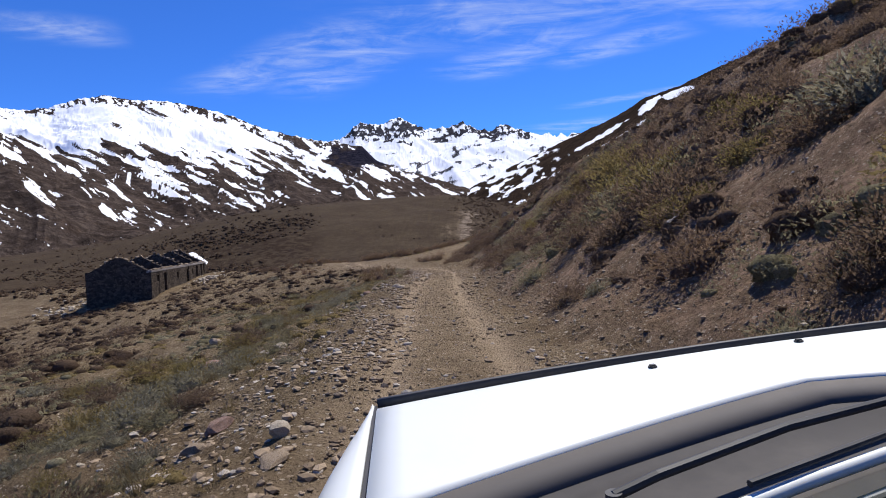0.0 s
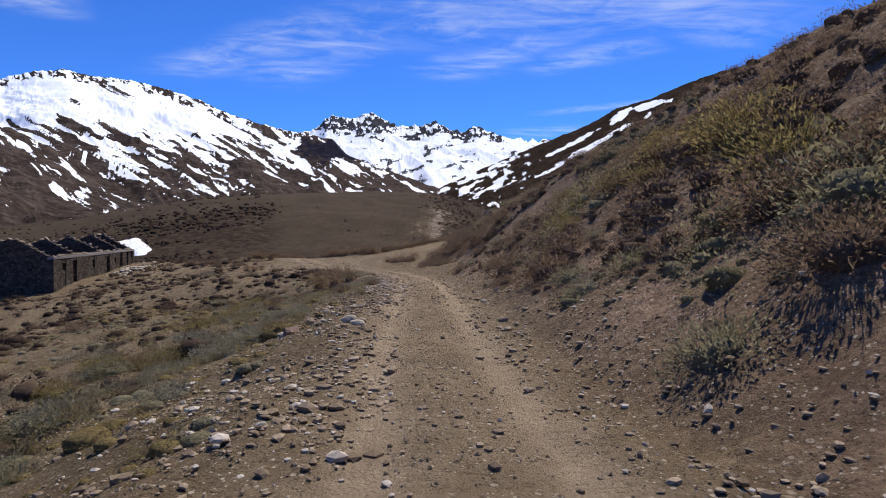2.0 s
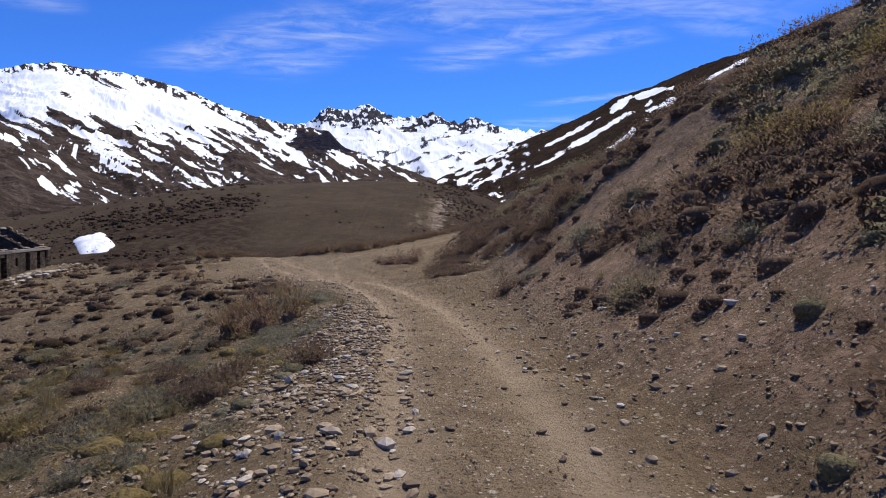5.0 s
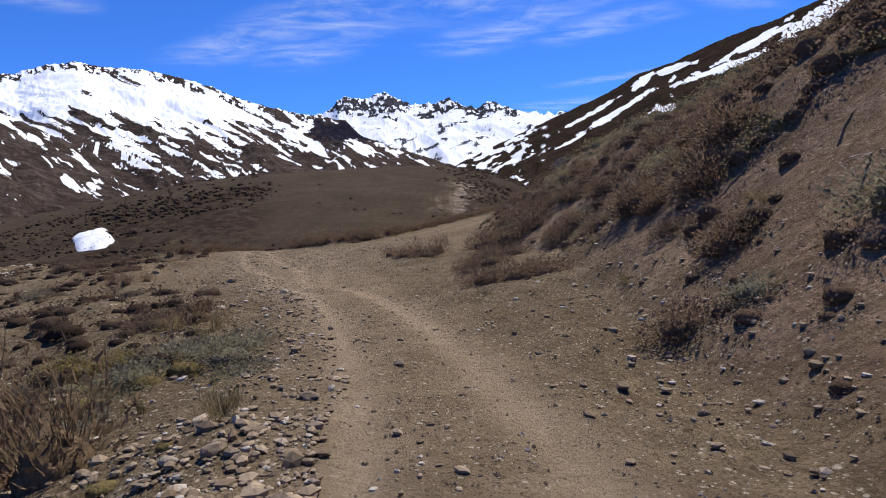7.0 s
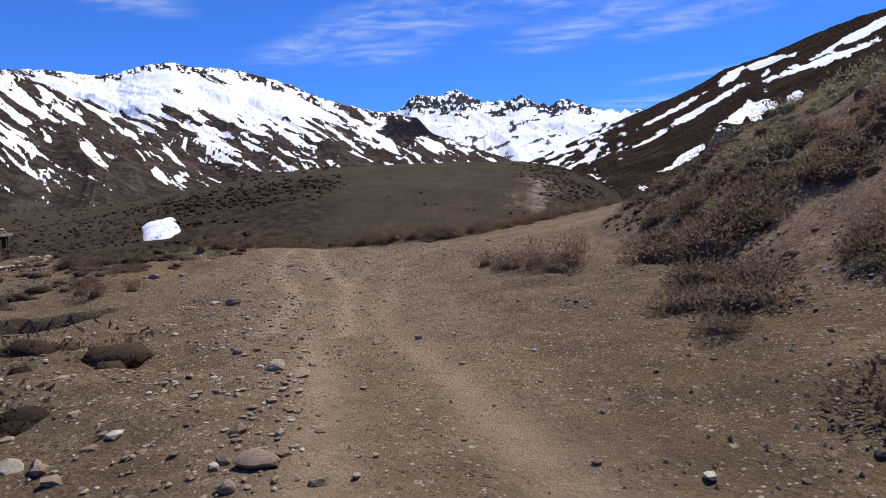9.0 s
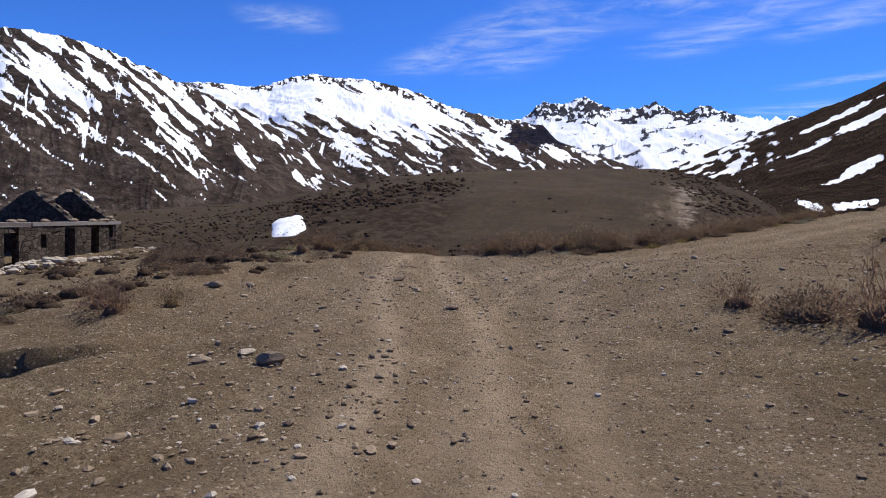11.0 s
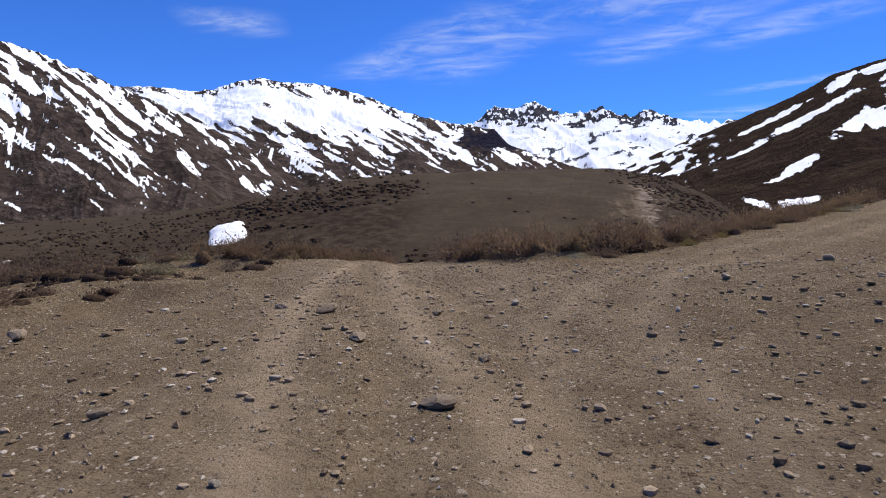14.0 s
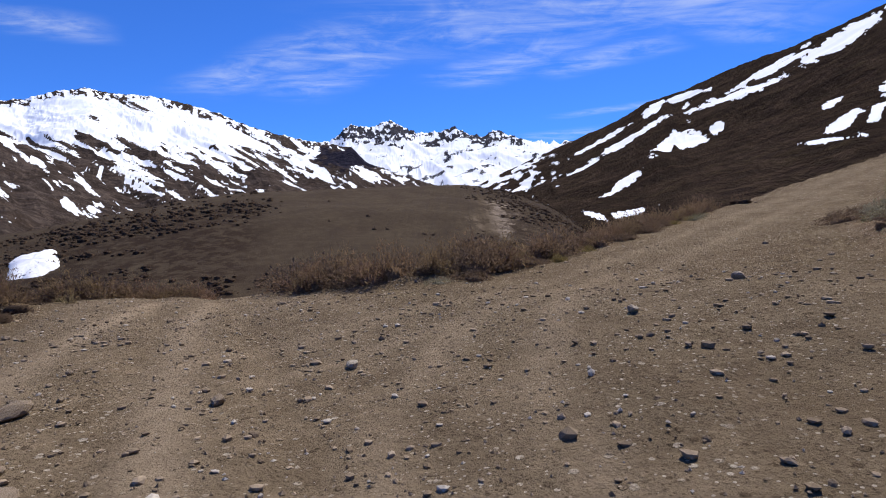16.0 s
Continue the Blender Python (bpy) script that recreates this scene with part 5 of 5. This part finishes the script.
def wild(count, x0, x1, y0, y1, seed, lo=0.45, hi=0.6, grow=0.35):
    x, y = rng.uniform(x0, x1, count * 3), rng.uniform(y0, y1, count * 3)
    main, side, fork, d = road_masks(x, y)
    keep = (rng.random(count * 3) < step(fbm(x * grow, y * grow, 4, seed), lo, hi)) & (np.maximum(np.maximum(main, side), fork) < 0.1)
    return x[keep][:count], y[keep][:count]


# dense brown scrub on the hillside, grey-green on the bank, dark patches on the far hill
hy = rng.uniform(-45, 58, 9000)
hr = 0.5 + 24 * rng.random(9000) ** 1.25
hx = np.interp(hy, TOE_Y, TOE_X) + hr
cover = step(fbm(hx * 0.22, hy * 0.22, 4, 191), 0.26, 0.46) * step(hr, 0.2, (2.2 + 1.5 * fbm(hx * 0, hy * 0.2, 2, 193)) * (1 - 0.6 * step(hy, 2, 10)))
main, side, fork, _ = road_masks(hx, hy)
keep = (rng.random(9000) < 0.8 * cover) & (np.maximum(np.maximum(main, side), fork) < 0.1)
hx, hy, hs = hx[keep], hy[keep], np.exp(rng.normal(math.log(0.5), 0.45, keep.sum())).clip(0.18, 1.1) * (0.5 + 0.5 * step(hr[keep], 1.0, 4.0))
kind = fbm(hx * 0.15, hy * 0.15, 3, 207) + rng.normal(0, 0.07, len(hx))
for name, pick, mat, words in (("hillside_scrub", kind < 0.6, MAT_TWIG, "dense dry brown scrub covering the hillside"), ("hillside_cushions", kind >= 0.6, MAT_GREY, "grey-green cushion scrub among the brown on the hillside")):
    scatter_scrub(name, hx[pick], hy[pick], hs[pick], mat, words, 200, 900, 0.95, 0.25, 7, 3)
x, y = wild(2600, -20, 0, -42, 30, 195, 0.38, 0.56)
keep = (road_offset(x, y) < -2.2) & (y < 9) & ~((x > -46) & (x < -34.5) & (y > 25) & (y < 46))
x, y = x[keep], y[keep]
kind = fbm(x * 0.3, y * 0.3, 3, 209) + rng.normal(0, 0.06, len(x))
size = np.exp(rng.normal(math.log(0.26), 0.4, len(x))).clip(0.1, 0.6)
for name, pick, mat, words in (("bank_scrub", kind < 0.52, MAT_GREY, "low grey-green scrub and cushions on the bank"), ("bank_herbs", kind >= 0.52, MAT_OCHRE, "low yellow-green herbs in patches on the bank")):
    scatter_scrub(name, x[pick], y[pick], size[pick], mat, words, 150, 940, 0.75, 0.25, 7, 3)
x, y = wild(5600, -50, -4, -40, 58, 199, 0.30, 0.48)
keep = (road_offset(x, y) < -3.2) & ~((x > -47) & (x < -33.5) & (y > 25) & (y < 46)) & ~((abs(x + 12) < 6) & (y > 18) & (y < 44))
scatter_scrub("dry_scrub", x[keep], y[keep], np.exp(rng.normal(math.log(0.36), 0.42, keep.sum())).clip(0.14, 0.9), MAT_SCRUB, "dry brown scrub in patches on the lower ground", 60, 980, 0.85, 0.36, 6, 3, 0.5)
az, dist = np.radians(rng.uniform(-62, 16, 16000)), 50 + 250 * rng.random(16000) ** 1.2
x, y = -5 + dist * np.sin(az), 8 + dist * np.cos(az)
bearing = np.degrees(az)
smooth_hill = np.maximum(step(bearing, -19, -15.5) * (1 - step(bearing, 0, 4)) * step(dist, 80, 100), 0.9 * step(dist, 150, 195) * (1 - step(bearing, -6, 2)))
keep = (rng.random(16000) < step(fbm(x * 0.035, y * 0.035, 4, 203), 0.36, 0.52) * (1 - 0.97 * smooth_hill)) & ~((x > -46) & (x < -34.5) & (y > 25) & (y < 46))
scatter_scrub("hill_scrub", x[keep], y[keep], rng.uniform(0.35, 1.0, keep.sum()) * (0.7 + dist[keep] / 260) * (1 + 0.45 * step(bearing[keep], -36, -31) * (1 - step(bearing[keep], -19, -15.5))), MAT_SCRUB, "dark dry scrub in patches on the brown hill", 14, 1020, 0.75, 0.6, 5, 2, 0.52)


# ---- pale stones fallen from the ruin
fx = np.concatenate([rng.normal(-33.0, 0.7, 90), rng.normal(-36.0, 1.5, 110), rng.normal(-46.0, 1.6, 90)])
fy = np.concatenate([rng.normal(37.2, 2.2, 90), rng.normal(46.8, 1.6, 110), rng.normal(28.5, 2.5, 90)])
fs = rng.uniform(0.1, 0.34, len(fx))
scatter_mesh("fallen_stones", [(x, y, z + s * 0.2, s, s, s, t) for x, y, z, s, t in zip(fx, fy, land(fx, fy), fs, rng.uniform(0, 6.28, len(fx)))],
             [pebbles[k % 24] for k in range(len(fx))], MAT_PALE_STONE, "pale rubble fallen round the ruin", "rubble")


# ---- dead branches on the hillside
def dead_branch(x, y, long, turn, seed):
    r = random.Random(seed)
    verts, faces = [], []
    a = radians(turn)
    p = Vector((0, 0, 0.12))
    way = Vector((math.cos(a), math.sin(a), 0.12))
    for k in range(5):
        q = p + way * long / 5 + Vector((r.uniform(-1, 1), r.uniform(-1, 1), r.uniform(-0.4, 0.6))) * long * 0.05
        blade(verts, faces, p, (q - p).normalized(), (q - p).length * 1.15, 0.034 - 0.005 * k, 0, r)
        blade(verts, faces, p + Vector((0, 0, 0.02)), ((q - p).normalized() + Vector((0, 0, 0.05))).normalized(), (q - p).length * 1.1, 0.024, 0, r)
        if k:
            blade(verts, faces, q, (way + Vector((r.uniform(-1, 1), r.uniform(-1, 1), r.uniform(0, 0.9)))).normalized(), long * r.uniform(0.15, 0.35), 0.014, 0, r)
        p = q
    ob = new("dead_branch", mesh_from("dead_branch", verts, faces, MAT_BEAM))
    ob.location = (x, y, ground_z(x, y) + 0.25)
    return tagged(ob, "pale dead branch lying in brown scrub", "branch", "dead branches")


for k, (x, y, long, turn) in enumerate(((6.1, 11.2, 1.5, 150), (6.6, 9.4, 1.3, 20), (5.6, 7.6, 1.6, 35), (7.2, 6.4, 1.4, 140), (6.4, 5.0, 1.5, 60), (7.2, -19.0, 1.2, 80), (8.0, -22.5, 1.0, 120), (6.2, -27.0, 1.1, 60))):
    dead_branch(x, y, long, turn, 300 + k)


# ---- old snow lying on the ground
def snow_patch(x, y, long, wide, turn, seed, label):
    """A thin lens of snow with a ragged rim, laid over the land."""
    a = np.linspace(0, 2 * math.pi, 64, endpoint=False)
    rim = (np.cos(a) ** 4 + np.sin(a) ** 4) ** -0.25 * 0.93 + 0.22 * (fbm(np.cos(a) * 1.6 + seed, np.sin(a) * 1.6, 4, seed) - 0.5) * 2
    rings = np.array([0.0, 0.25, 0.5, 0.7, 0.85, 0.95, 1.0])
    R, A = np.meshgrid(rings, np.r_[a, a[:1]])
    edge = R * np.r_[rim, rim[:1]][:, None]
    u, v = edge * np.cos(A) * long / 2, edge * np.sin(A) * wide / 2
    c, s = math.cos(radians(turn)), math.sin(radians(turn))
    X, Y = x + u * c - v * s, y + u * s + v * c
    Z = land(X, Y) + 0.9 * (1 - R**4) - 0.1 * R
    return tagged(sheet("snow_patch", X, Y, Z, MAT_SNOW), label, "snow", "lying snow")


snow_patch(-76.6, 118.0, 7.4, 25.0, 38, 3, "lone patch of old snow on brown ground")


# ---- the white off-road car at the start of the track
def grid_bm(fn, nu, nv, thick=0.0):
    """A panel from a function of u and v in 0..1, made solid inwards."""
    bm = bmesh.new()
    vs = [[bm.verts.new(fn(i / nu, j / nv)) for j in range(nv + 1)] for i in range(nu + 1)]
    for i in range(nu):
        for j in range(nv):
            bm.faces.new((vs[i][j], vs[i + 1][j], vs[i + 1][j + 1], vs[i][j + 1]))
    bmesh.ops.recalc_face_normals(bm, faces=bm.faces)
    if thick:
        bmesh.ops.solidify(bm, geom=bm.faces[:], thickness=thick)
    return bm


def box_bm(x0, x1, y0, y1, z0, z1, bevel=0.01):
    bm = bmesh.new()
    for v in bmesh.ops.create_cube(bm, size=1)["verts"]:
        v.co = Vector((x0 + (v.co.x + 0.5) * (x1 - x0), y0 + (v.co.y + 0.5) * (y1 - y0), z0 + (v.co.z + 0.5) * (z1 - z0)))
    bmesh.ops.bevel(bm, geom=bm.edges[:], offset=bevel, segments=2, affect="EDGES")
    return bm


def rod_bm(points, radius, sides=8):
    """A bar that follows a few points."""
    bm = bmesh.new()
    rings = []
    for k, p in enumerate(points):
        a, b = Vector(points[max(k - 1, 0)]), Vector(points[min(k + 1, len(points) - 1)])
        way = (b - a).normalized()
        u = way.cross(Vector((0, 0, 1)))
        u = u.normalized() if u.length > 1e-3 else Vector((1, 0, 0))
        w = way.cross(u)
        rings.append([bm.verts.new(Vector(p) + (u * math.cos(6.2832 * s / sides) + w * math.sin(6.2832 * s / sides)) * radius) for s in range(sides)])
    for a, b in zip(rings, rings[1:]):
        for s in range(sides):
            bm.faces.new((a[s], a[(s + 1) % sides], b[(s + 1) % sides], b[s]))
    bm.faces.new(rings[0])
    bm.faces.new(rings[-1][::-1])
    bmesh.ops.recalc_face_normals(bm, faces=bm.faces)
    return bm


def paint(name, color, rough, coat=0.0):
    g = Mat(name, rough, specular=0.5)
    dust = g.ramp(g.noise(3.0, 6, 0.65), 0.45, 0.75, 0.0, 0.08)
    g.color(g.mix(dust, color, (0.42, 0.36, 0.3)))
    g.b.inputs["Coat Weight"].default_value = coat
    return g.m


MAT_WHITE = paint("white_car_paint", (0.74, 0.755, 0.70), 0.45, 0.1)
MAT_TRIM = paint("dusty_black_plastic", (0.025, 0.024, 0.025), 0.6)
MAT_COWL = paint("dusty_grey_plastic", (0.035, 0.030, 0.028), 0.8)
MAT_LIP = paint("shaded_grey_lip", (0.085, 0.075, 0.068), 0.8)
MAT_TYRE = paint("tyre_rubber", (0.02, 0.02, 0.02), 0.85)
MAT_RIM = paint("grey_rim", (0.45, 0.45, 0.46), 0.35)
glass = Mat("tinted_glass", 0.03, specular=0.5)
glass.color((0.012, 0.02, 0.018))
MAT_GLASS = glass.m
lamp = Mat("lamp_glass", 0.06, specular=0.6)
lamp.color((0.55, 0.57, 0.58))
MAT_LAMP = lamp.m


def build_car():
    car = new("off_road_car")
    heading = 6.6
    base = Vector((2.265, -37.70, 0))
    base.z = 3.03 - 1.705
    car.matrix_basis = Matrix.Translation(base) @ pose(0, 0, 0, 0, 0, heading) @ pose(0, 0, 1.25, 0, -5.2, 0) @ pose(0, 0, -1.25)
    tagged(car, "white off-road car with dusty bonnet and parked wipers", "car")
    mid, half = 0.9, 1.0

    def crown(x):
        return 1.24 + 0.015 * max(0.0, 1 - abs((x - mid) / half) ** 2.4)

    def rear(x):
        return 0.90 + 0.27 * (1 - min(1.0, abs(x - mid) / half) ** 1.15)

    def hood(u, v):
        x = -0.098 + u * 1.996
        c = 1 - ((x - mid) / half) ** 2
        y0, y1 = rear(x), 1.52 + 0.03 * c
        y = y0 + (y1 - y0) * v
        return (x, y, crown(x) - 0.03 * max(0.0, (v - 0.86) / 0.14) ** 2)

    bonnet = part("bonnet", grid_bm(hood, 28, 14, 0.02), MAT_WHITE, car, "white painted bonnet", True)
    for x, y in ((0.65, 1.42), (1.10, 1.46)):
        part("washer_jet", box_bm(x - 0.011, x + 0.011, y - 0.009, y + 0.009, crown(x) - 0.004, crown(x) + 0.009, 0.004), MAT_TRIM, bonnet, "small black washer jet")
    part("front_seal", grid_bm(lambda u, v: (u * 2.0 - 0.1, 1.523 + 0.03 * (1 - ((u * 2.0 - 0.1 - mid) / half) ** 2) + 0.012 * v, crown(u * 2.0 - 0.1) + 0.006 - 0.05 * v), 28, 2, 0.012), MAT_TRIM, car, "black rubber edge", True)

    # black bars set into the shut lines to stand for their shade
    for x in (-0.108, 2 * mid + 0.108):
        part("gap_shade_strip", box_bm(x - 0.005, x + 0.009, 0.6, 1.51, 1.18, 1.232, 0.003), MAT_TRIM, car, "black strip for the shade in the shut line")
    for side in (0, 1):
        def fender(u, v, side=side):
            y = 0.5 + 1.0 * u
            out = 0.17 * (1 - max(0.0, (u - 0.35) / 0.65) ** 2.6) + 0.004
            a = v * math.pi / 2
            x = -0.112 - out * math.sin(a)
            z = 1.24 - 0.2 * (1 - math.cos(a)) - 0.14 * v**3
            return ((2 * mid - x) if side else x, y, z)
        part("front_wing", grid_bm(fender, 16, 10, 0.015), MAT_WHITE, car, "", True)

    def cowl(u, v):
        x = -0.1 + u * 2.0
        return (x, rear(x) - 0.05 - 0.26 * v, crown(x) - 0.03 - 0.03 * min(1.0, 3 * v))
    part("cowl_panel", grid_bm(cowl, 26, 6, 0.015), MAT_COWL, car, "dusty dark grey cowl panel", True)
    # the lip's grey also carries the shade on the bonnet's rear face
    part("bonnet_lip", grid_bm(lambda u, v: (-0.1 + u * 2.0, rear(-0.1 + u * 2.0) - 0.003 - 0.062 * v, crown(-0.1 + u * 2.0) - 0.004 - 0.03 * v), 26, 2, 0.008), MAT_LIP, car, "lip along the rear edge of the bonnet, shade in its grey", True)

    def shield(u, v):
        x0 = -0.04 + u * 1.84
        x = mid + (x0 - mid) * (1 - 0.14 * v)
        return (x, rear(x0) - 0.29 - 0.8 * v, crown(x0) - 0.05 + 0.36 * v)
    part("windscreen", grid_bm(shield, 20, 8, 0.006), MAT_GLASS, car, "dark tinted windscreen", True)
    for pivot, tip, lift in (((0.31, rear(0.31) - 0.17, 1.235), (1.05, rear(1.05) - 0.10, 1.245), 0.016), ((1.0, rear(1.0) - 0.17, 1.24), (1.6, rear(1.6) - 0.1, 1.245), 0.016)):
        wiper = part("wiper", rod_bm([pivot, (pivot[0] + 0.08, pivot[1] + 0.012, pivot[2] + lift), tuple(0.5 * (a + b) + (0.02 if k == 2 else 0) for k, (a, b) in enumerate(zip(pivot, tip))), tip], 0.009), MAT_TRIM, car, "black wiper arm")
        part("wiper_blade", rod_bm([(pivot[0] + 0.2, pivot[1] - 0.05, pivot[2] + 0.012), tuple(0.5 * (a + b) for a, b in zip((pivot[0] + 0.2, pivot[1] - 0.05, pivot[2] + 0.016), (tip[0] + 0.1, tip[1] - 0.06, tip[2]))), (tip[0] + 0.1, tip[1] - 0.06, tip[2])], 0.006), MAT_TRIM, wiper)
        part("pivot_cap", rod_bm([(pivot[0], pivot[1], pivot[2] - 0.03), (pivot[0], pivot[1], pivot[2] + 0.006)], 0.014, 12), MAT_TRIM, wiper)
    # white rod added in place of a bright reflection at the windscreen foot
    part("reflection_strip", rod_bm([(x, rear(x) - 0.285, crown(x) - 0.03) for x in (0.0, 0.2, 0.4, 0.6, 0.8, 0.96, 1.16, 1.36, 1.56, 1.76)], 0.012), MAT_WHITE, car, "white strip in place of a reflection along the windscreen foot", True)
    for s in (-1, 1):
        part("windscreen_pillar", rod_bm([(mid + s * 0.92, 0.60, 1.2), (mid + s * 0.86, 0.2, 1.38), (mid + s * 0.80, -0.2, 1.54)], 0.03), MAT_WHITE, car)

    def roof(u, v):
        x = 0.12 + u * 1.48
        c = 1 - ((x - mid) / 0.74) ** 2
        return (x, -0.16 + 0.1 * c - 2.3 * v, 1.5 + 0.07 * c)
    part("roof", grid_bm(roof, 16, 10, 0.03), MAT_WHITE, car, "", True)
    for s in (0, 1):
        def side_wall(u, v, s=s):
            x = -0.3 + 0.02 * math.cos(v * 3.14) ** 2
            y = 1.5 - 4.0 * u
            z = 0.38 + (0.75 if y < 0.5 else 0.5) * v
            for wy in (0.85, -1.7):
                r = math.hypot(y - wy, z - 0.36)
                if r < 0.42:
                    z = max(z, 0.36 + math.sqrt(max(0.0, 0.42**2 - (y - wy) ** 2)))
            return (2 * mid - x if s else x, y, z)
        part("side_panel", grid_bm(side_wall, 60, 10, 0.03), MAT_WHITE, car, "", True)

        def side_glass(u, v, s=s):
            x = -0.26 + 0.34 * v
            return (2 * mid - x if s else x, 0.45 - 2.8 * u - 0.6 * v * (1 - u) + 0.1 * v * u, 1.1 + 0.42 * v)
        part("side_window", grid_bm(side_glass, 10, 4, 0.008), MAT_GLASS, car, "", True)
        part("mirror", box_bm(2.08 if s else -0.46, 2.22 if s else -0.32, 0.3, 0.4, 1.1, 1.24, 0.03), MAT_TRIM, car)
        part("headlight", box_bm(1.6 if s else -0.08, 1.88 if s else 0.2, 1.43, 1.55, 0.86, 1.06, 0.04), MAT_LAMP, car)
    part("bumper", box_bm(-0.28, 2.04, 1.4, 1.66, 0.38, 0.68, 0.06), MAT_TRIM, car, "dusty black plastic bumper")
    grille = part("grille", box_bm(0.32, 1.48, 1.46, 1.58, 0.74, 1.08, 0.03), MAT_TRIM, car)
    for k in range(4):
        part("grille_bar", box_bm(0.36, 1.44, 1.57, 1.595, 0.78 + 0.07 * k, 0.805 + 0.07 * k, 0.006), MAT_RIM, grille)
    part("tailgate", box_bm(-0.26, 2.02, -2.55, -2.45, 0.4, 1.45, 0.05), MAT_WHITE, car)
    part("floor_pan", box_bm(-0.2, 1.96, -2.45, 1.4, 0.36, 0.46, 0.03), MAT_TRIM, car)
    part("bulkhead", box_bm(0.0, 1.72, 0.5, 0.58, 0.46, 1.15, 0.02), MAT_TRIM, car)
    for x in (-0.16, 1.92):
        for y in (0.85, -1.7):
            here = car.matrix_basis @ Vector((x, y, 0))
            z = ground_z(here.x, here.y) - here.z + 0.345
            wheel = part("wheel", rod_bm([(x - 0.11, y, z), (x + 0.11, y, z)], 0.36, 28), MAT_TYRE, car, "dusty black tyre", True)
            part("rim", rod_bm([(x - 0.115, y, z), (x + 0.115, y, z)], 0.2, 20), MAT_RIM, wheel)


build_car()
